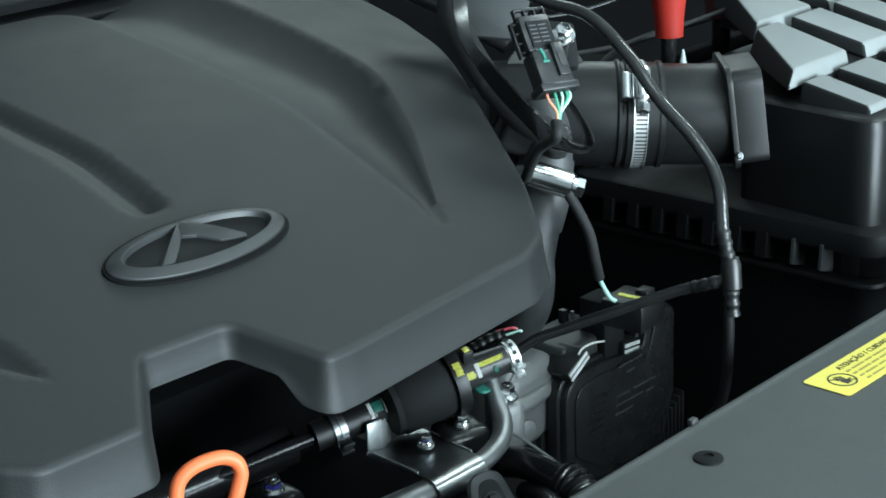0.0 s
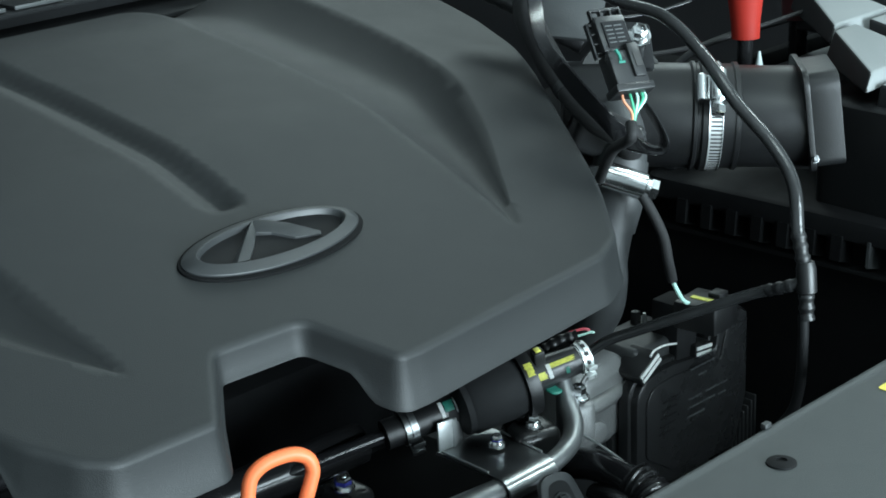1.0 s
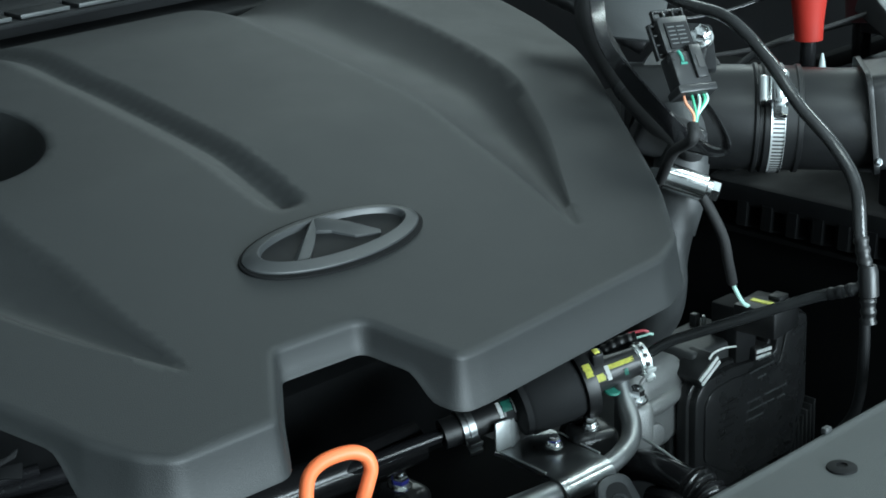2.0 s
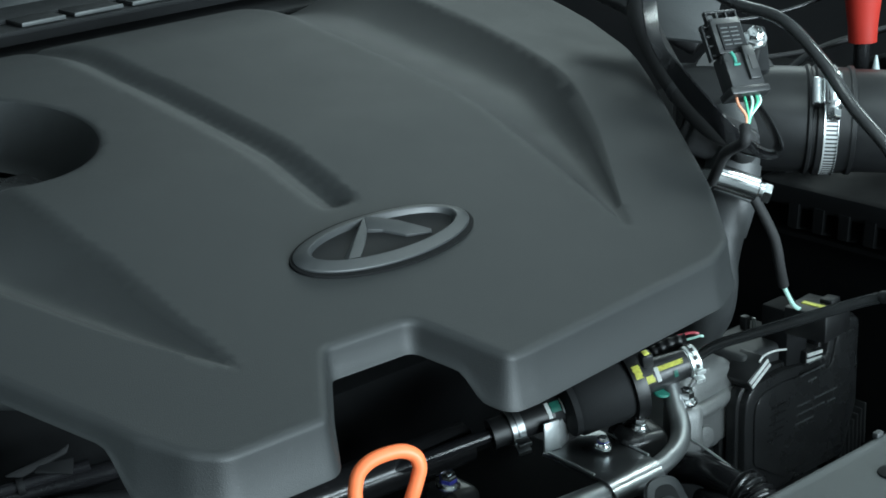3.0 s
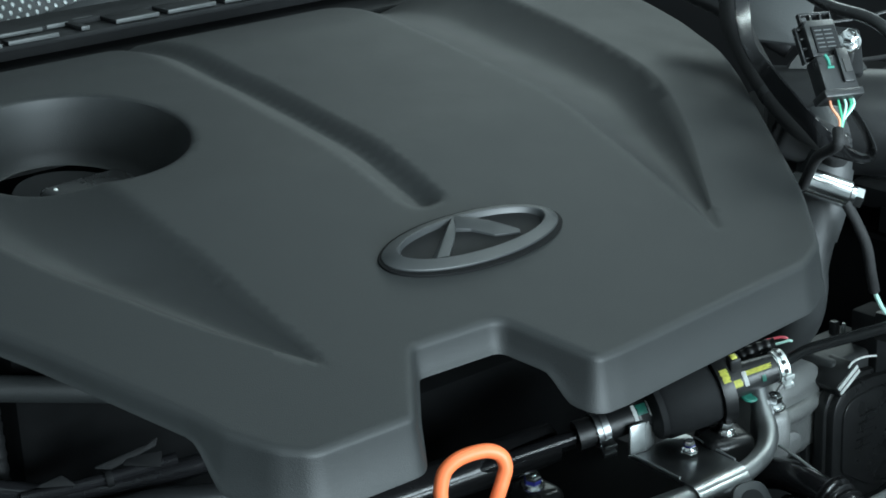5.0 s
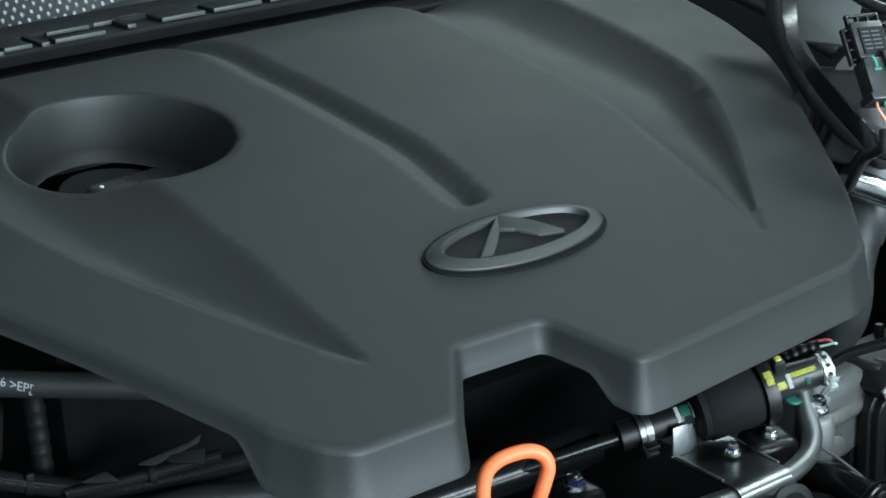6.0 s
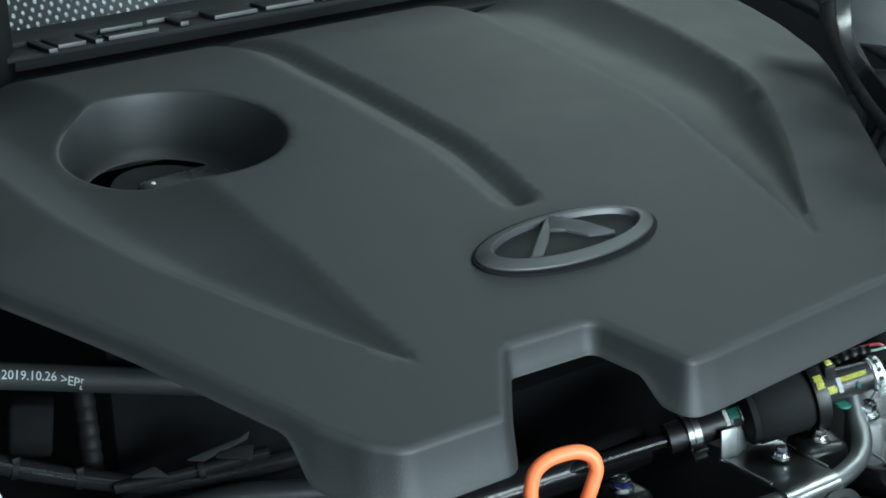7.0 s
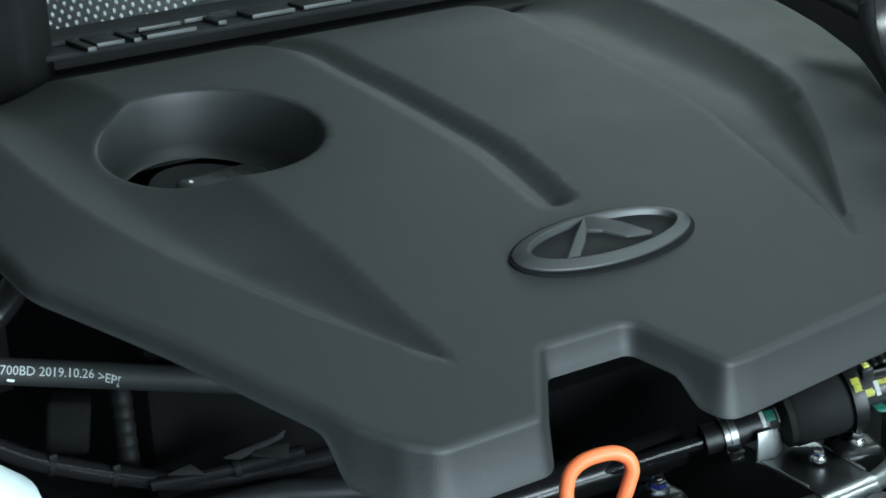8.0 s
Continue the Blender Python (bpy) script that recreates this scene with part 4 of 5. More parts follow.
    turn = pose(0.3655, -0.0305, 0.753, 0, 0, -84)
    part("plug", box(0.034, 0.034, 0.021, (0, 0, 0), 0.002), DUCT, ob, "black electrical plug", turn)
    part("plug_mark", box(0.018, 0.0042, 0.0008, (-0.001, -0.003, 0.0108)), YELLOW_MARK, ob, "yellow paint stripe", turn)
    part("plug_latch", box(0.010, 0.012, 0.004, (0.004, 0.010, 0.0115), 0.001), DUCT, ob, m=turn)
    part("plug_neck", box(0.024, 0.024, 0.050, (0.374, 0.004, 0.728), 0.002), BLACK_MATT, ob)
    part("pin", lathe([(0.0016, 0.0), (0.0018, 0.006), (0.0012, 0.0105)], 12), WORN_STEEL, ob, "thin bright pin", pose(0.3702, 0.0283, 0.7255))
    part("pin_post", box(0.006, 0.006, 0.012, (0.3675, 0.0345, 0.7310), 0.001), BLACK, ob)
    part("casting", box(0.062, 0.050, 0.066, (0.2980, 0.030, 0.692), 0.014, 5), ALU, ob, "rough cast aluminium body", sharp=60)
    part("casting_rim", sweep([(0.2690, 0.0085, 0.672), (0.2690, 0.0080, 0.7060), (0.2735, 0.0085, 0.7160), (0.283, 0.009, 0.7225), (0.2955, 0.010, 0.7250)], 0.0016, 10), ALU, ob, "bright cast edge")
    part("casting_band", sweep([(0.2700, 0.0065, 0.6985), (0.2830, 0.0040, 0.6990), (0.3010, 0.0050, 0.7000), (0.3180, 0.0090, 0.7020)], 0.0062, 16), ALU, ob, "rounded cast rib", sharp=60)
    part("casting_boss", lathe([(0.0095, -0.012), (0.0095, 0.0), (0.0080, 0.0022), (0.0040, 0.0028)], 24), ALU, ob, "round cast boss", frame_of((0.2860, 0.0050, 0.6770), (-0.15, -1, 0.1), (1, 0, 0)))
    part("casting_foot", box(0.060, 0.040, 0.050, (0.290, 0.030, 0.640), 0.010, 3), BLACK_MATT, ob, "black lower flange")
    return ob


build_throttle()


def build_throttle_hose():
    ob = thing("thick_hose", "thick black hose rising beside the engine cover", "hose")
    line = [(0.345, 0.085, 0.690), (0.330, 0.055, 0.725), (0.3165, 0.028, 0.7570), (0.3105, 0.0190, 0.7808), (0.3105, 0.019, 0.7977), (0.3158, 0.018, 0.820), (0.3240, 0.0165, 0.8420), (0.336, 0.022, 0.870), (0.352, 0.040, 0.890)]
    part("tube", sweep(line, 0.0180, 28), HOUSING, ob)
    part("cuff", sweep([(0.3160, 0.0180, 0.8205), (0.3240, 0.0165, 0.8420), (0.333, 0.0200, 0.864)], 0.0194, 28), HOUSING, ob, "thicker moulded cuff")
    return ob


build_throttle_hose()


# ---- worm-drive clamps ----
def worm_clamp(label, at, axis, up, r, width=0.0105, house=0.0056, half=0.010, twin=False):
    """A slotted band with its screw housing; up is where the housing sits."""
    ob = thing("hose_clamp", label, "hose clamp", frame_of(at, axis, up), "worm-drive hose clamps")
    w = width / 2
    part("band", lathe([(r, -w), (r + 0.0009, -w), (r + 0.0009, w), (r, w)], 64, False), CLAMP, ob)
    part("band_edge", join(lathe([(r + 0.0006, w - 0.0012), (r + 0.0017, w - 0.0006), (r + 0.0006, w)], 64, False), lathe([(r + 0.0006, -w), (r + 0.0017, -w + 0.0006), (r + 0.0006, -w + 0.0012)], 64, False)), STEEL, ob)
    n = 26
    for k in range(n):
        a = radians(28 + k * 4.6)
        part("band_slot", box(0.0008, 0.0011, width * 0.72, (r + 0.0008, 0, width * 0.06)), INK, ob, m=Matrix.Rotation(a, 4, "Z"))
    part("saddle", box(0.003, 0.020, width * 1.1, (r + 0.0022, 0, 0), 0.001), STEEL, ob)
    m = pose(r + house + 0.001, 0, 0, -90, 0, 0)
    part("housing", lathe([(house * 0.9, -half), (house, -half + 0.001), (house, half - 0.001), (house * 0.9, half)], 28), STEEL, ob, m=m)
    if twin:
        part("side_barrel", lathe([(house * 0.50, -half * 0.8), (house * 0.58, -half * 0.75), (house * 0.58, half * 0.75), (house * 0.50, half * 0.8)], 24), STEEL, ob, m=pose(r + house * 0.6 + 0.001, 0, -house * 1.55, -90, 0, 0))
    part("screw", join(lathe([(house * 0.72, half), (house * 0.72, half + 0.003)], 20), hexagon(house * 0.78, half + 0.0025, half + 0.009)), STEEL, ob, "bright hexagon screw head", m)
    return ob


# ---- the intake duct ----
D0, D1 = Vector((0.386, 0.040, 0.882)), Vector((0.466, -0.049, 0.877))
DW = (D1 - D0).normalized()


# the outlet collar leans back a little
LEAN_COLLAR = Matrix.Translation((0, 0, 0.1145)) @ Matrix.Rotation(radians(9), 4, "Y") @ Matrix.Translation((0, 0, -0.105))


def build_duct():
    ob = thing("intake_duct", "matt black plastic air intake duct with ribbed joint", "air duct", frame_of(D0, DW, (0, 0, 1)))
    R = 0.0375
    part("hose_end", lathe([(R - 0.001, -0.060), (R, -0.058), (R, 0.030), (R + 0.0016, 0.0315), (R + 0.0016, 0.0335), (R, 0.0345), (R, 0.0365), (R + 0.0018, 0.0378), (R + 0.0018, 0.0412), (R, 0.0425), (R, 0.060), (R + 0.0012, 0.061), (R + 0.0012, 0.064), (R - 0.003, 0.065)], 64), DUCT, ob)
    part("pipe", lathe([(R - 0.002, 0.062), (R - 0.001, 0.066), (R - 0.001, 0.090), (R, 0.118)], 64), DUCT, ob)
    part("collar", prism(rounded([(-0.030, -0.041), (0.043, -0.041), (0.043, 0.041), (-0.030, 0.041)], [0.010, 0.030, 0.014, 0.008], 0.003), 0.101, 0.105, 0.001, 0.001), AIRBOX, ob, "black flange plate", LEAN_COLLAR)
    part("collar_body", prism(rounded([(-0.0275, -0.038), (0.040, -0.038), (0.040, 0.038), (-0.0275, 0.038)], [0.009, 0.028, 0.012, 0.006], 0.003), 0.105, 0.126, 0.001, 0.001), AIRBOX, ob, "black square outlet neck", LEAN_COLLAR)
    return ob


build_duct()
worm_clamp("bright slotted steel clamp round the intake duct", D0 + DW * 0.0465, DW, (-0.56, -0.50, 0.66), 0.0380, 0.0105, 0.0068, 0.0125, True)
worm_clamp("bright steel clamp round the thick black hose", (0.3225, 0.0150, 0.8505), (0.50, 0.02, 0.88), (-0.62, -0.70, 0.36), 0.0205, 0.012, 0.0094, 0.0150)
bolt("flange_screw", "small bright screw on the outlet flange", (0.4340, -0.0725, 0.8575), (-0.6, -0.6, 0.3), 0.0020, None, mat=PIPE_METAL)


# ---- the air filter box ----
def build_airbox():
    ob = thing("air_filter_box", "black plastic air filter box with ribbed stepped lid", "air filter box")
    body = prism(rounded([(0.492, -0.146), (0.85, -0.152), (0.85, 0.06), (0.600, 0.06), (0.575, 0.000), (0.502, -0.030)], [0.018, 0.018, 0.018, 0.018, 0.01, 0.01], 0.006), 0.755, 0.880, 0.008, 0.005)
    part("body", body, AIRBOX, ob)
    part("lower_rim", prism(rounded([(0.480, -0.162), (0.86, -0.162), (0.86, 0.12), (0.480, 0.12)], [0.022, 0.02, 0.02, 0.02], 0.006), 0.784, 0.801, 0.007, 0.006), EMBLEM_DARK, ob)
    part("lower_tray", prism(rounded([(0.494, -0.150), (0.84, -0.150), (0.84, 0.20), (0.494, 0.20)], [0.02, 0.02, 0.02, 0.02], 0.006), 0.56, 0.788), DEEP_SHADE, ob)
    part("tray_lip", prism(rounded([(0.482, -0.158), (0.85, -0.158), (0.85, 0.11), (0.482, 0.11)], [0.022, 0.02, 0.02, 0.02], 0.006), 0.7585, 0.7620, 0.001, 0.001), AIRBOX, ob)
    for k in range(9):
        y = -0.1165 + 0.0235 * k
        g = bmesh.new()
        a = [g.verts.new(c) for c in ((0.496, y, 0.787), (0.478, y, 0.787), (0.476, y, 0.768), (0.496, y, 0.7615))]
        b = [g.verts.new((q.co.x, y + (0.0022 if k < 2 else 0.009), q.co.z)) for q in a]
        g.faces.new(a), g.faces.new(b)
        for i in range(4):
            g.faces.new((a[i], a[(i + 1) % 4], b[(i + 1) % 4], b[i]))
        bmesh.ops.recalc_face_normals(g, faces=g.faces)
        # all but the first two gussets are darkened with the shade colour
        part("gusset", g, DEEP_SHADE if k > 1 else HOUSING, ob)
    # lid: sloping pads in three steps, parted by slots
    def pad(f0, f1, b0, b1, y0, y1, z0, z1, left=0.0015, fall=0.008, front=0.005, deep=0.020):
        """A slab: front edge f0 to f1 at y0, back edge b0 to b1 at y1, with a chamfered front and left side."""
        bm = bmesh.new()
        ft = [bm.verts.new((f0, y0, z0)), bm.verts.new((f1, y0, z0))]
        bt = [bm.verts.new((b0, y1, z1)), bm.verts.new((b1, y1, z1))]
        fb = [bm.verts.new((f0 - left, y0 - front, z0 - fall)), bm.verts.new((f1 + 0.001, y0 - front, z0 - fall))]
        bb = [bm.verts.new((b0 - left, y1, z1 - deep)), bm.verts.new((b1 + 0.001, y1, z1 - deep))]
        for q in ((ft[0], ft[1], bt[1], bt[0]), (fb[0], fb[1], ft[1], ft[0]), (fb[0], ft[0], bt[0], bb[0]), (fb[1], bb[1], bt[1], ft[1]), (bb[0], bt[0], bt[1], bb[1]), (fb[0], bb[0], bb[1], fb[1])):
            bm.faces.new(q)
        bmesh.ops.recalc_face_normals(bm, faces=bm.faces)
        bmesh.ops.bevel(bm, geom=bm.edges[:], offset=0.0026, segments=4, profile=0.5, affect="EDGES")
        # faces turned left get the darker slot, which paints in their shade
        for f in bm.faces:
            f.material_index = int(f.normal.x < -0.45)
        return bm
    for f0, f1, b0, b1, gap, wide, y0, y1, z0, z1, left in (
            (0.5108, 0.5390, 0.5124, 0.5420, 0.0215, 0.0460, -0.1310, -0.0745, 0.8850, 0.8955, 0.009),
            (0.5110, 0.5873, 0.5523, 0.5819, 0.0205, 0.0435, -0.0684, -0.0100, 0.9034, 0.9200, 0.013),
            (0.5640, 0.6440, 0.6180, 0.6380, 0.0205, 0.0435, -0.0030, 0.0660, 0.9205, 0.9390, 0.012)):
        thin = (0.026, 0.007, 0.030) if left == 0.009 else (0.0135, 0.003, 0.022)
        part("lid_pad", pad(f0, f1, b0, b1, y0, y1, z0, z1, left, *thin), LID, ob).data.materials.append(FLANK_SHADE)
        x, xb = f1 + gap + 0.004, b1 + gap - 0.002
        for k in range(4):
            part("lid_pad", pad(x, x + wide, xb, xb + wide, y0, y1, z0, z1, 0.0, 0.0125, 0.003, 0.012), LID, ob).data.materials.append(FLANK_SHADE)
            x, xb = x + wide + gap, xb + wide + gap
        # black floor paints in the shade deep in the slots
        part("lid_floor", pad(max(f0, b0) + 0.006, x, max(f0, b0) + 0.006, x, y0 - 0.002, y1 + 0.006, z0 - 0.0130, z1 - 0.0130, 0.0, 0.014, 0.0, 0.03), BLACK, ob, "slotted lid floor, blackened for the shade between pads")
    return ob


build_airbox()


# ---- battery corner ----
def build_battery():
    ob = thing("battery", "black battery case with moulded rim in the corner", "battery")
    part("case", box(0.24, 0.20, 0.22, (0.62, 0.200, 0.715), 0.006), DEEP_SHADE, ob)
    part("top_rim", box(0.25, 0.012, 0.014, (0.62, 0.100, 0.868), 0.003), DEEP_SHADE, ob, "moulded rim")
    part("carry_strap", sweep([(0.50, 0.115, 0.872), (0.58, 0.13, 0.884), (0.72, 0.14, 0.880)], 0.003, 10), BLACK_MATT, ob)
    part("terminal_post", lathe([(0.010, 0.0), (0.009, 0.03)], 18), BLACK_MATT, ob, m=pose(0.517, 0.060, 0.836))
    return ob


build_battery()


def terminal_cover(at, s, label, mat):
    ob = thing("terminal_cover", label, "terminal cover", frame_of(at, (0.03, 0.05, 1), (0.70, -0.71, 0)), "red terminal covers")
    part("sleeve", lathe([(0.0098 * s, -0.026 * s), (0.0112 * s, -0.0255 * s), (0.0118 * s, -0.012 * s), (0.0140 * s, 0.006 * s), (0.0155 * s, 0.018 * s), (0.0150 * s, 0.021 * s)], 28), mat, ob)
    part("cap", box(0.046 * s, 0.028 * s, 0.018 * s, (-0.010 * s, 0, 0.028 * s), 0.006 * s, 4), mat, ob)
    part("wing", prism(rounded([(-0.034 * s, -0.006), (-0.012 * s, -0.008), (-0.012 * s, 0.008), (-0.034 * s, 0.006)], [0.003] * 4, 0.002), 0.012 * s, 0.022 * s, 0.002, 0.0015), mat, ob, "moulded side lug")
    part("cable", sweep([(0, 0, -0.022 * s), (0.0, 0.004, -0.045 * s), (0.004, 0.02, -0.07 * s)], 0.0065 * s, 14), RUBBER, ob, "black cable")
    return ob


terminal_cover((0.514, 0.0445, 0.938), 0.95, "red plastic cover over the battery terminal", RED)
terminal_cover((0.632, 0.075, 0.935), 1.2, "dark red terminal cover beside the air box", DARK_RED)
part_cone = part("wire_tie_end", lathe([(0.0036, 0.0), (0.0018, 0.009), (0.0008, 0.014)], 12), PALE)
part_cone.matrix_world = pose(0.5178, 0.0335, 0.890)
tagged(part_cone, "small pale plastic tie end by the duct", "tie end")
hose("battery_cable", "black battery cable sagging behind the duct", [(0.40, 0.16, 0.936), (0.47, 0.11, 0.931), (0.55, 0.07, 0.951), (0.62, 0.05, 0.976)], 0.0013, GLOSS, 12, category="cable")
hose("battery_cable", "black battery cable lying along the battery rim", [(0.42, 0.11, 0.905), (0.50, 0.08, 0.905), (0.60, 0.045, 0.92)], 0.0018, TAPE, 12, category="cable")


# ---- pressure sensor, its plug and harness ----
S_UP, S_DOWN = Vector((0.2665, -0.019, 0.986)), Vector((0.2545, -0.050, 0.942))
S_WAY = (S_UP - S_DOWN).normalized()
S_OUT = Vector((-0.22, -0.73, 0.60))
S_OUT = (S_OUT - S_WAY * S_OUT.dot(S_WAY)).normalized()
SENSOR_AT = Matrix.Translation((S_UP + S_DOWN) / 2 - S_WAY * 0.0045 + Vector((-0.0001, 0.0001, 0))) @ Matrix((S_WAY.cross(S_OUT), S_WAY, S_OUT)).transposed().to_4x4() @ Matrix.Diagonal((1.02, 0.94, 1, 1))


def build_sensor():
    ob = thing("pressure_sensor", "black intake pressure sensor with a printed face and plug", "sensor", SENSOR_AT)
    part("body", box(0.0215, 0.026, 0.010, (0, 0.015, 0), 0.001), BLACK, ob)
    part("face", box(0.0165, 0.019, 0.0012, (0.001, 0.0135, 0.0056), 0.0004), BLACK_MATT, ob)
    rows = [(-0.006, 0.0195 - 0.0030 * k, 0.005) for k in range(5)] + [(0.0005, 0.0195 - 0.0030 * k, 0.0055) for k in range(5)]
    part("printed_marks", bars(rows, 0.0008, 0, 0.0002), GREY_INK, ob, "illegible printed marks", Matrix.Translation((0, 0, 0.0064)))
    # the open frame at its head
    part("head_bar", box(0.0225, 0.0018, 0.004, (0, 0.0335, 0.001), 0.0005), BLACK, ob)
    for x in (-0.0105, -0.0035, 0.0035, 0.0105):
        part("head_rib", box(0.0014, 0.007, 0.004, (x, 0.0300, 0.001), 0.0004), BLACK, ob)
    for y in (0.003, 0.010, 0.017, 0.024):
        part("side_rib", box(0.004, 0.0014, 0.004, (-0.0120, y, -0.001), 0.0004, 1), BLACK, ob, m=Matrix.Identity(4))
    part("side_rail", box(0.0014, 0.026, 0.004, (-0.0140, 0.013, -0.002), 0.0004), BLACK, ob)
    plug = part("plug", box(0.0235, 0.027, 0.014, (0.0005, -0.0125, 0.001), 0.0015), BLACK, ob, "black electrical plug")
    part("plug_latch", box(0.008, 0.024, 0.003, (0.006, -0.008, 0.0090), 0.0008), BLACK, plug)
    part("plug_slot", box(0.0045, 0.010, 0.0012, (0.0065, -0.0085, 0.0104)), INK, plug)
    part("plug_skirt", box(0.0275, 0.006, 0.016, (0.0005, -0.0262, 0.001), 0.0015), BLACK, plug)
    part("paint_mark", join(sweep([(-0.0052, 0.001, 0.0082), (-0.0040, -0.003, 0.0082), (-0.0042, -0.0070, 0.0082)], 0.0011, 8), box(0.0045, 0.0014, 0.0008, (-0.0036, -0.0082, 0.0083))), GREEN_MARK, plug, "dab of green paint")
    for mat, x, bend in ((WIRE_ORANGE, -0.007, 0.003), (WIRE_GREEN, -0.0015, 0.001), (WIRE_PALE, 0.003, -0.001), (WIRE_GREEN, 0.0065, -0.003), (WIRE_PALE, 0.0085, -0.005)):
        part("wire", sweep([(x, -0.027, 0.002), (x - 0.0010, -0.034, 0.003), (x * 0.45 + bend * 0.5 - 0.003, -0.043, 0.002), (x * 0.12 - 0.006, -0.052, -0.001)], 0.0009, 8, 6), mat, ob)
    return ob


build_sensor()
bolt("sensor_nut", "bright flanged nut beside the pressure sensor", (0.2992, -0.0228, 0.9640), (-0.50, -0.50, 0.70), 0.0052, None)


def build_manifold_plate():
    ob = thing("sensor_bracket", "dark grey plastic intake neck carrying the sensor", "bracket")
    part("plate", prism(rounded([(-0.024, -0.014), (0.002, -0.016), (-0.002, 0.016), (-0.022, 0.018)], [0.004] * 4, 0.004), -0.004, 0.004, 0.001, 0.001), BLACK_MATT, ob,
         m=frame_of((0.332, -0.008, 0.948), (-0.66, -0.52, 0.54), (0.6, -0.75, 0)))
    part("neck", lathe([(0.030, -0.05), (0.032, 0.0), (0.030, 0.01)], 36), DUCT, ob, m=frame_of((0.375, 0.055, 0.905), (-0.5, -0.6, 0.5), (1, 0, 0)))
    part("nut_post", lathe([(0.0075, -0.02), (0.0075, 0.0)], 20), BLACK, ob, m=frame_of((0.2985, -0.0195, 0.962), (-0.50, -0.50, 0.70), (1, 0, 0)))
    return ob


build_manifold_plate()
side_panel = part("shroud_panel", prism(rounded([(-0.020, -0.010), (0.024, -0.014), (0.032, 0.03), (-0.022, 0.034)], [0.008] * 4, 0.003), -0.002, 0.002, 0.001, 0.001), HOUSING)
side_panel.matrix_world = frame_of((0.350, 0.085, 0.950), (-0.60, -0.55, 0.58), (0.6, -0.75, 0))
tagged(side_panel, "small flat grey plastic shroud behind the hoses", "shroud")

def build_sleeve():
    ob = thing("harness_sleeve", "thick black wiring sleeve tied beside the cover", "wiring sleeve")
    line = [(0.343, 0.130, 0.985), (0.329, 0.102, 0.972), (0.318, 0.089, 0.956), (0.307, 0.055, 0.927), (0.302, 0.019, 0.903), (0.312, -0.002, 0.890), (0.330, 0.010, 0.875)]
    part("sleeve", sweep(line, 0.0100, 18), TAPE, ob)
    for k in (0.22, 0.55):
        pts = spline(line, 8)
        i = int(k * len(pts))
        part("cable_tie", sweep(pts[i:i + 2], 0.0104, 18, 0), BLACK, ob, "black cable tie")
    return ob


build_sleeve()
tagged(part("harness_loop", ribbon(
    [(0.310, 0.085, 1.000), (0.2972, 0.0721, 0.9731), (0.2823, 0.051, 0.9517), (0.2792, 0.021, 0.9245), (0.2776, -0.005, 0.9075), (0.2712, -0.0296, 0.8972), (0.2697, -0.0531, 0.8966), (0.2759, -0.0609, 0.8968), (0.2787, -0.0628, 0.9004), (0.2812, -0.0593, 0.9076), (0.2894, -0.0428, 0.9186), (0.2946, -0.03, 0.9247)],
    [(0.322, 0.085, 1.001), (0.3118, 0.0716, 0.9746), (0.2919, 0.0489, 0.9541), (0.2782, 0.0179, 0.9417), (0.2745, -0.008, 0.9258), (0.2805, -0.0288, 0.9061), (0.285, -0.0373, 0.8998), (0.2866, -0.044, 0.897), (0.2889, -0.0469, 0.8972), (0.2905, -0.0466, 0.902), (0.2987, -0.0339, 0.9086), (0.3046, -0.0216, 0.9153)], 0.0011), GLOSS),
    "glossy black flat wiring loop beside the sensor", "wiring loop")
hose("harness_tape", "black taped wiring bundle below the sensor plug", [SENSOR_AT @ Vector((-0.0055, -0.048, -0.001)), SENSOR_AT @ Vector((-0.0085, -0.058, -0.002)), (0.2600, -0.0335, 0.8990), (0.2700, -0.0190, 0.8850), (0.2860, 0.0, 0.866)], 0.0038, TAPE, 10, category="wiring")
hose("throttle_wire", "black taped wire running down to the throttle plug", [(0.304, -0.014, 0.862), (0.310, -0.020, 0.848), (0.319, -0.027, 0.824), (0.3245, -0.028, 0.803), (0.332, -0.026, 0.786)], 0.0038, TAPE, 10, category="wiring")
hose("green_wire", "pale green wire end entering the throttle plug", [(0.332, -0.026, 0.786), (0.337, -0.025, 0.779), (0.344, -0.026, 0.768), (0.352, -0.026, 0.762)], 0.0016, WIRE_PALE, 8, category="wiring")
hose("rear_hose", "black ribbed hose behind the cover's corner", [(0.338, 0.165, 0.972), (0.350, 0.130, 0.958), (0.360, 0.110, 0.945), (0.372, 0.085, 0.930)], 0.0075, RUBBER_MATT, 14, ripple=lambda s: 1 + 0.10 * (math.sin(s * 700) > 0))
hose("small_hose", "short ribbed black hose under the cover's edge", [(0.2150, -0.0100, 0.7670), (0.2198, -0.0137, 0.7705), (0.2257, -0.0180, 0.7735), (0.2327, -0.0237, 0.7755)], 0.0038, DUCT, 14, ripple=lambda s: 1 + 0.15 * (math.sin(s * 1100) > 0))
hose("red_wire", "thin red wire under the cover's edge", [(0.2290, -0.0190, 0.7775), (0.2355, -0.0243, 0.7792), (0.2380, -0.0268, 0.7793), (0.2400, -0.0280, 0.7782)], 0.0010, WIRE_RED, 8, category="wiring")
hose("pale_wire", "thin pale green wire under the cover's edge", [(0.2300, -0.0215, 0.7745), (0.2368, -0.0270, 0.7763), (0.2396, -0.0292, 0.7773), (0.2420, -0.0304, 0.7766)], 0.0009, WIRE_PALE, 8, category="wiring")
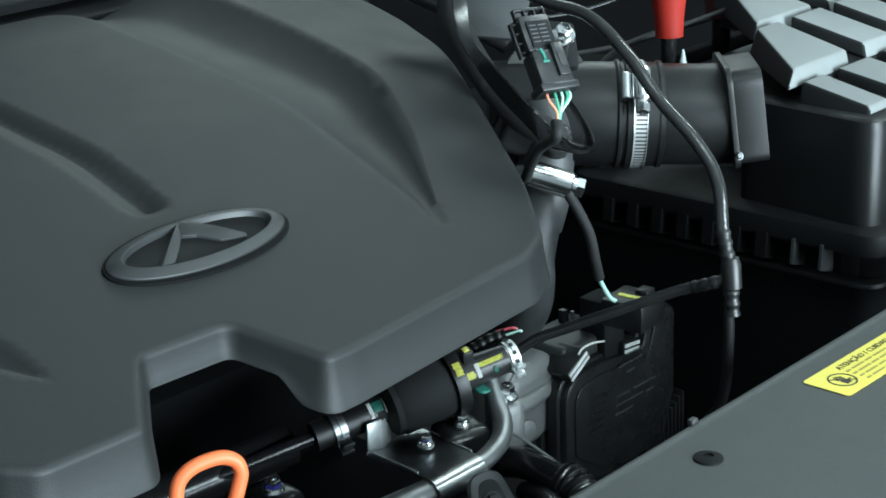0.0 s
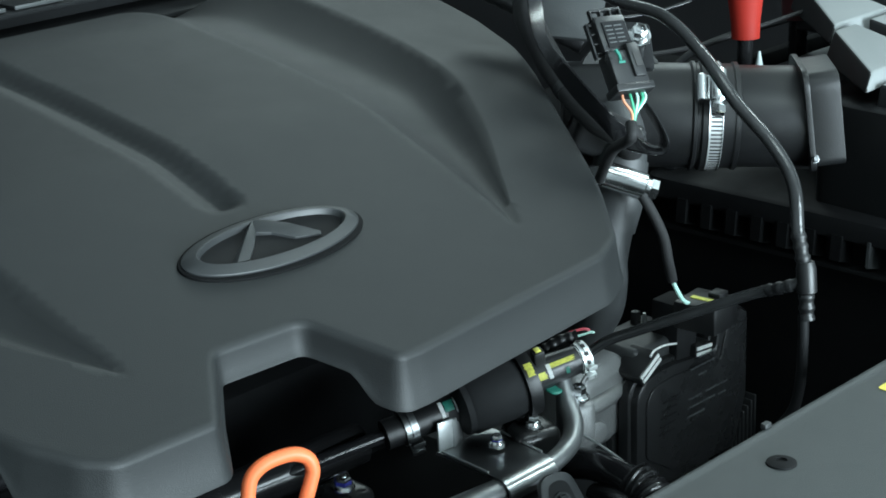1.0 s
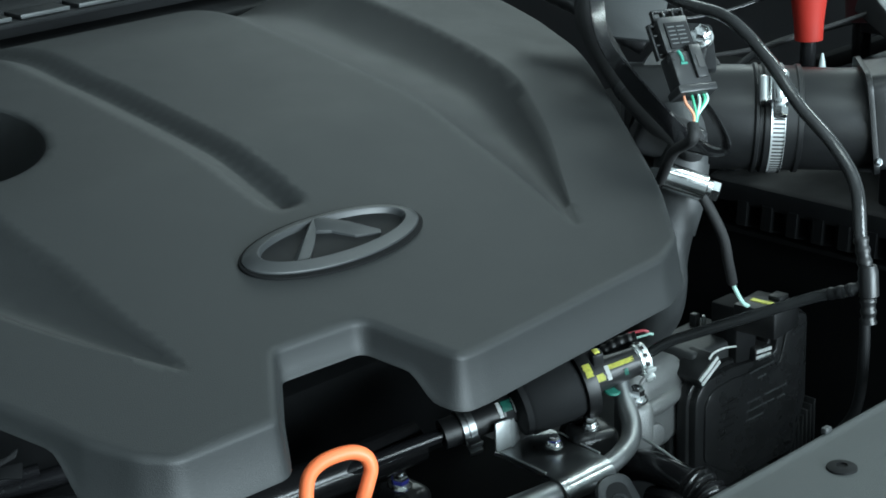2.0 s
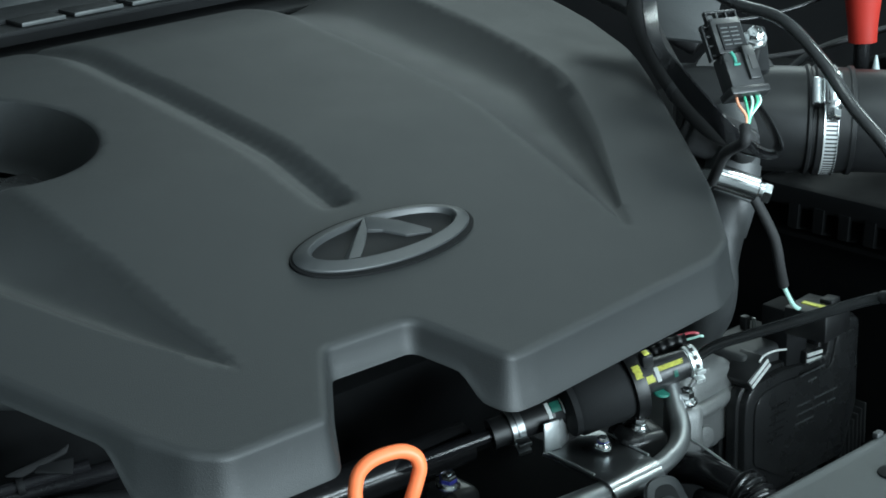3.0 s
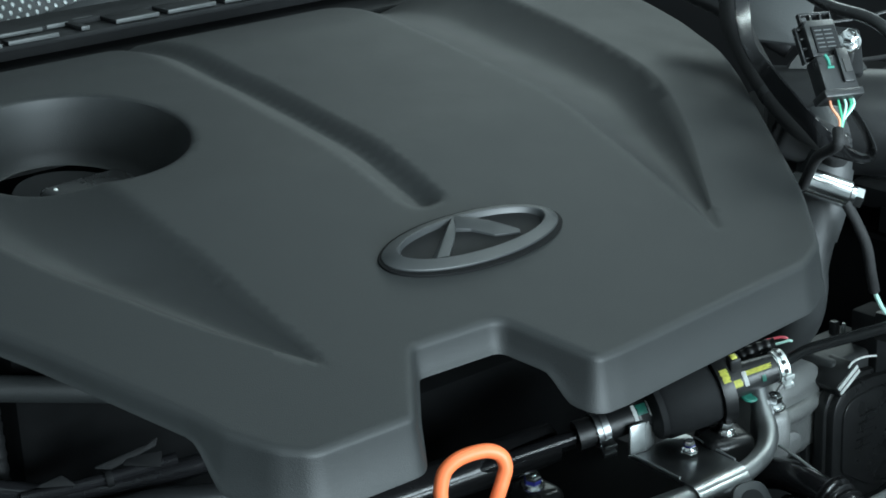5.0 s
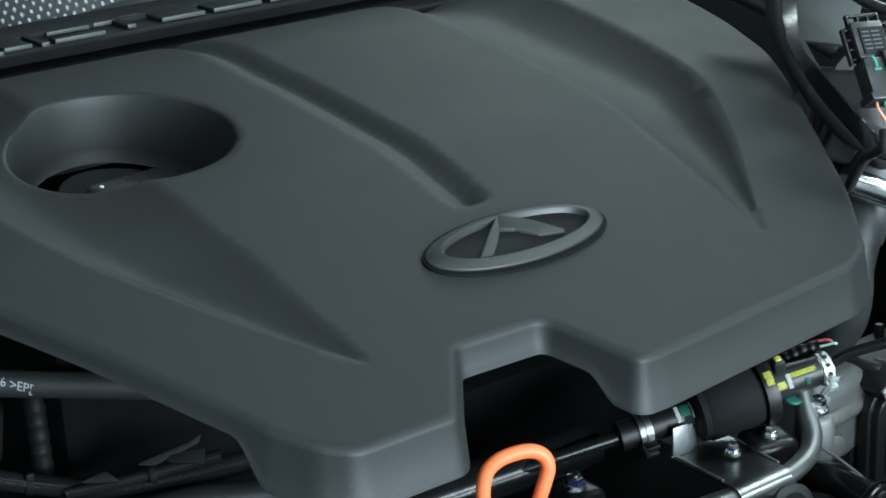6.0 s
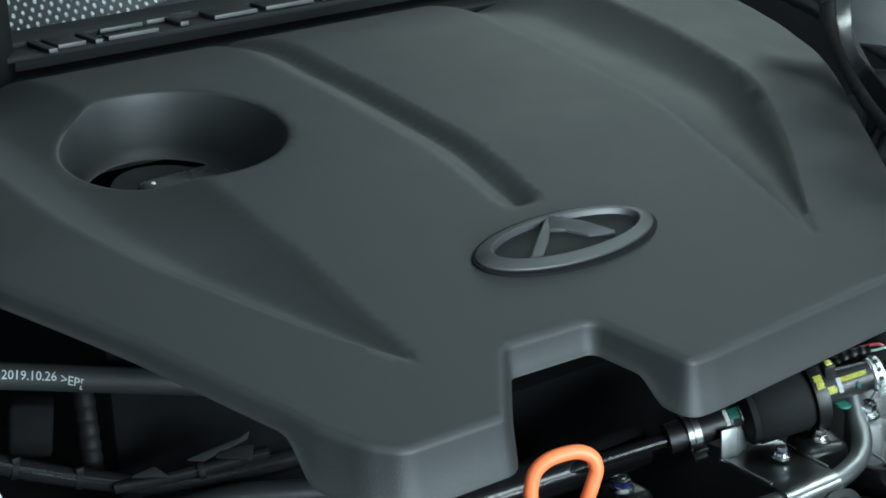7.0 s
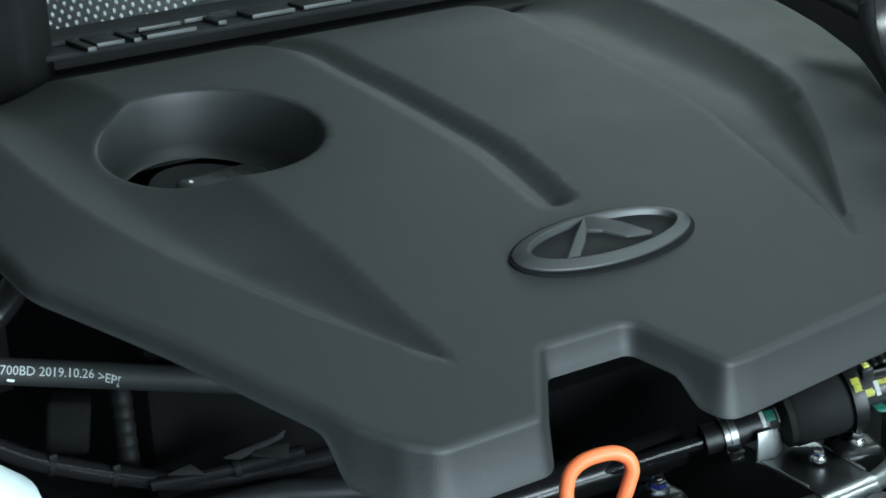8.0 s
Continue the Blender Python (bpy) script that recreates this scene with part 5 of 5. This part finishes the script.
simple_box("coupling_block", "dark ribbed coupling beneath the harness", "coupling", (0.338, 0.040, 0.880), (0.05, 0.05, 0.03), BLACK, 0.006, (0, 20, -40))


# ---- the front panel with its sticker ----
def build_slam_panel():
    ob = thing("slam_panel", "grainy dark grey plastic panel over the radiator", "front panel", pose(0, 0, 0.80))
    n = 34
    bm = bmesh.new()
    prof = [(-0.2265, -0.030), (-0.2260, -0.003), (-0.2270, -0.0006), (-0.2290, 0.0003), (-0.2310, 0.0002), (-0.2325, -0.0004), (-0.2360, 0.0), (-0.30, 0.0), (-0.36, 0.001), (-0.44, -0.004), (-0.50, -0.02), (-0.53, -0.06)]
    rows = [[bm.verts.new((-0.30 + 1.0 * k / n, y, z)) for y, z in prof] for k in range(n + 1)]
    for a, b in zip(rows[:-1], rows[1:]):
        for k in range(len(prof) - 1):
            bm.faces.new((a[k], a[k + 1], b[k + 1], b[k]))
    part("sheet", bm, PANEL, ob, sharp=70)
    part("push_pin", lathe([(0.0082, 0.0), (0.0080, 0.0010), (0.0060, 0.0018), (0.003, 0.0020), (0.003, 0.0010)], 24), EMBLEM_DARK, ob, "black push pin", pose(0.1210, -0.2580, 0.0))
    part("edge_clip", box(0.006, 0.004, 0.004, (0.152, -0.227, 0.001), 0.001), HOUSING, ob, "small dull clip")
    return ob


build_slam_panel()


def build_sticker():
    ob = thing("warning_sticker", "yellow warning sticker with black writing on the panel", "sticker", pose(0.2385, -0.246, 0.8004, 0, 0, -0.8))
    out = rounded([(-0.004, -0.031), (0.150, -0.031), (0.150, 0.0), (-0.004, 0.0)], [0.003] * 4, 0.002)
    part("backing", prism(out, 0.0, 0.0003), YELLOW, ob)
    ringm = Matrix.Translation((0.013, -0.0165, 0.0004))
    part("sign_ring", lathe([(0.0088, 0), (0.0088, 0.0002), (0.0078, 0.0002), (0.0078, 0)], 40, False), INK, ob, "black ring", ringm)
    part("sign_bar", box(0.0165, 0.0008, 0.0002, (0, 0, 0.0001)), INK, ob, "black slanting bar", ringm @ Matrix.Rotation(radians(-45), 4, "Z"))
    palm = join(box(0.0052, 0.0052, 0.0002, (-0.0002, -0.0026, 0), 0.0), *[box(0.0010, l, 0.0002, (x + 0.0016 * math.sin(radians(-a)) * 1.2, 0.0004 + l / 2, 0)) for x, l, a in
                  ((-0.0024, 0.0040, 10), (-0.0008, 0.0052, 3), (0.0008, 0.0050, -3), (0.0024, 0.0036, -10))], box(0.0034, 0.0011, 0.0002, (0.0036, -0.0020, 0)))
    part("sign_palm", palm, INK, ob, "black palm shape", ringm)
    part("heading", words("ATENÇÃO / CUIDADO", 0.0062, 0.0001), INK, ob, "black heading", Matrix.Translation((0.024, -0.0085, 0.0005)))
    rows = []
    for k in range(4):
        x = 0.0245
        for l in (0.004, 0.013, 0.007, 0.015, 0.009, 0.012, 0.016, 0.010):
            rows.append((x, -0.0125 - 0.0046 * k, l))
            x += l + 0.002
    part("small_print", bars(rows, 0.0014, 0, 0.0002), OCHRE_INK, ob, "illegible small print", Matrix.Translation((0, 0, 0.0005)))
    return ob


build_sticker()


# ---- the dark corner beside the cover ----
def build_marked_pipe():
    a, b = Vector((-0.300, 0.190, 0.8440)), Vector((-0.150, 0.153, 0.8065))
    ob = thing("marked_pipe", "black rubber pipe printed with a white date code", "pipe")
    part("tube", sweep([a + (a - b) * 0.8, a, (a + b) / 2, b, b + (b - a) * 0.4], 0.0080, 20, 8), TRIM, ob)
    way = (b - a).normalized()
    text = words("9700BD 2019.10.26 >EP[", 0.0071, 0.0001)
    nrm = Vector((-0.55, -0.72, 0.42))
    nrm = (nrm - way * nrm.dot(way)).normalized()
    m = Matrix.Translation((-0.291, 0.1875, 0.8418)) @ Matrix((way, nrm.cross(way), nrm)).transposed().to_4x4()
    end = max(q.co.x for q in text.verts)
    for q in text.verts:
        q.co.y -= 0.0030 * max(0.0, q.co.x / end - 0.79) / 0.21 + (0.0006 if q.co.x > 0.79 * end else 0.0)
        y = 1.08 * q.co.y / 0.0081 - 0.24
        h = q.co.z
        q.co.y, q.co.z = (0.0081 + h) * math.sin(y), (0.0081 + h) * math.cos(y)
    part("date_code", text, PRINT, ob, "white printed date code", m)
    part("paint_dab", prism(rounded([Vector(q) for q in ((-0.002, -0.0006), (0.0022, -0.0009), (0.0025, 0.0005), (-0.0018, 0.0009))], [0.0004] * 4, 0.001), 0.0, 0.0004), WHITE, ob, "white paint dab", m @ Matrix.Translation((0.0100, -0.0050, 0.0064)) @ Matrix.Rotation(radians(38), 4, "X"))
    return ob


build_marked_pipe()
def build_loom():
    ob = thing("loom_tube", "glossy black corrugated loom in the dark corner", "wiring loom")
    line = [(-0.335, 0.203, 0.812), (-0.3071, 0.1973, 0.8017), (-0.276, 0.1787, 0.7846), (-0.2434, 0.1605, 0.7732), (-0.2074, 0.1402, 0.7639), (-0.1813, 0.1268, 0.7621), (-0.148, 0.1115, 0.7657), (-0.110, 0.094, 0.772)]
    part("tube", sweep(line, 0.0060, 16, 16, ripple=lambda s: 1 + 0.012 * math.sin(s * 1500)), GLOSS, ob)
    pts = spline(line, 12)
    for i in (14, 27, 38):
        part("cable_tie", sweep(pts[i:i + 2], 0.0068, 16, 0), EMBLEM_DARK, ob, "black cable tie")
        part("tie_head", box(0.005, 0.004, 0.004, pts[i] + Vector((0, -0.004, 0.006)), 0.0008), EMBLEM_DARK, ob)
    return ob


build_loom()


def build_side_guard():
    ob = thing("loom_guard", "glossy black folded plastic guard over a wiring loom", "loom guard", frame_of((-0.1790, 0.1175, 0.7805), (-0.36, -0.72, 0.60), (0.0642, -0.0273, 0.009)))
    for corners, tilt in (([(-0.0433, -0.0020), (-0.0257, 0.0009), (-0.0178, -0.0076)], 8), ([(0.0082, -0.0031), (0.0123, 0.0007), (0.0323, -0.0008), (0.0292, -0.0104)], -6), ([(-0.0097, -0.0000), (0.0248, 0.0052), (0.0325, 0.0085), (0.0293, 0.0027), (0.0019, -0.0036)], 14)):
        leaf = rounded([Vector(q) for q in corners], [0.0012] * len(corners), 0.002)
        part("leaf", prism(leaf, -0.0008, 0.0008, 0.0005, 0.0005), EMBLEM_DARK, ob, "folded glossy black leaf", Matrix.Rotation(radians(tilt), 4, "X"))
    part("fold", sweep([(-0.050, -0.004, -0.010), (-0.02, -0.006, -0.008), (0.02, -0.006, -0.007), (0.040, -0.006, -0.006)], 0.0036, 12), GLOSS, ob)
    part("tie", lathe([(0.0052, -0.002), (0.0056, 0.0), (0.0052, 0.002)], 18), EMBLEM_DARK, ob, "black cable tie", frame_of((0.0, -0.0064, -0.0075), (1, 0, 0.05), (0, 0, 1)))
    return ob


build_side_guard()
hose("side_hose", "black ribbed hose end hanging in the dark corner", [(-0.2190, 0.1800, 0.826), (-0.2190, 0.1780, 0.806), (-0.2190, 0.1770, 0.784), (-0.2190, 0.1760, 0.762)], 0.0062, EMBLEM_DARK, 18, ripple=lambda s: 1 + 0.09 * (math.sin(s * 700) > 0.3), steps=16)
hose("side_hose", "smooth black hose in the dark corner", [(-0.330, 0.215, 0.86), (-0.300, 0.225, 0.845), (-0.270, 0.225, 0.86), (-0.24, 0.235, 0.885)], 0.009, RUBBER, 16)
simple_box("side_module", "black plastic module in the dark corner", "module", (-0.243, 0.204, 0.790), (0.026, 0.024, 0.034), DEEP_SHADE, 0.004, (0, 8, -25))
hose("lower_pipe", "dull metal pipe below the cover's corner", [(-0.22, 0.118, 0.752), (-0.1691, 0.0953, 0.7590), (-0.1464, 0.0828, 0.7590), (-0.100, 0.058, 0.757)], 0.0085, DARK_STEEL, 18, category="pipe")


def build_reservoir():
    ob = thing("washer_reservoir", "milky white plastic reservoir with rounded shoulder", "reservoir", pose(-0.3900, 0.0080, 0.796))
    part("tank", lathe([(0.048, -0.38), (0.056, -0.02), (0.056, 0.04), (0.050, 0.062), (0.034, 0.076), (0.015, 0.080)], 40), PALE, ob)
    part("cap", lathe([(0.015, 0.078), (0.017, 0.080), (0.017, 0.094), (0.014, 0.096)], 28), BLACK, ob, "black cap")
    return ob


build_reservoir()
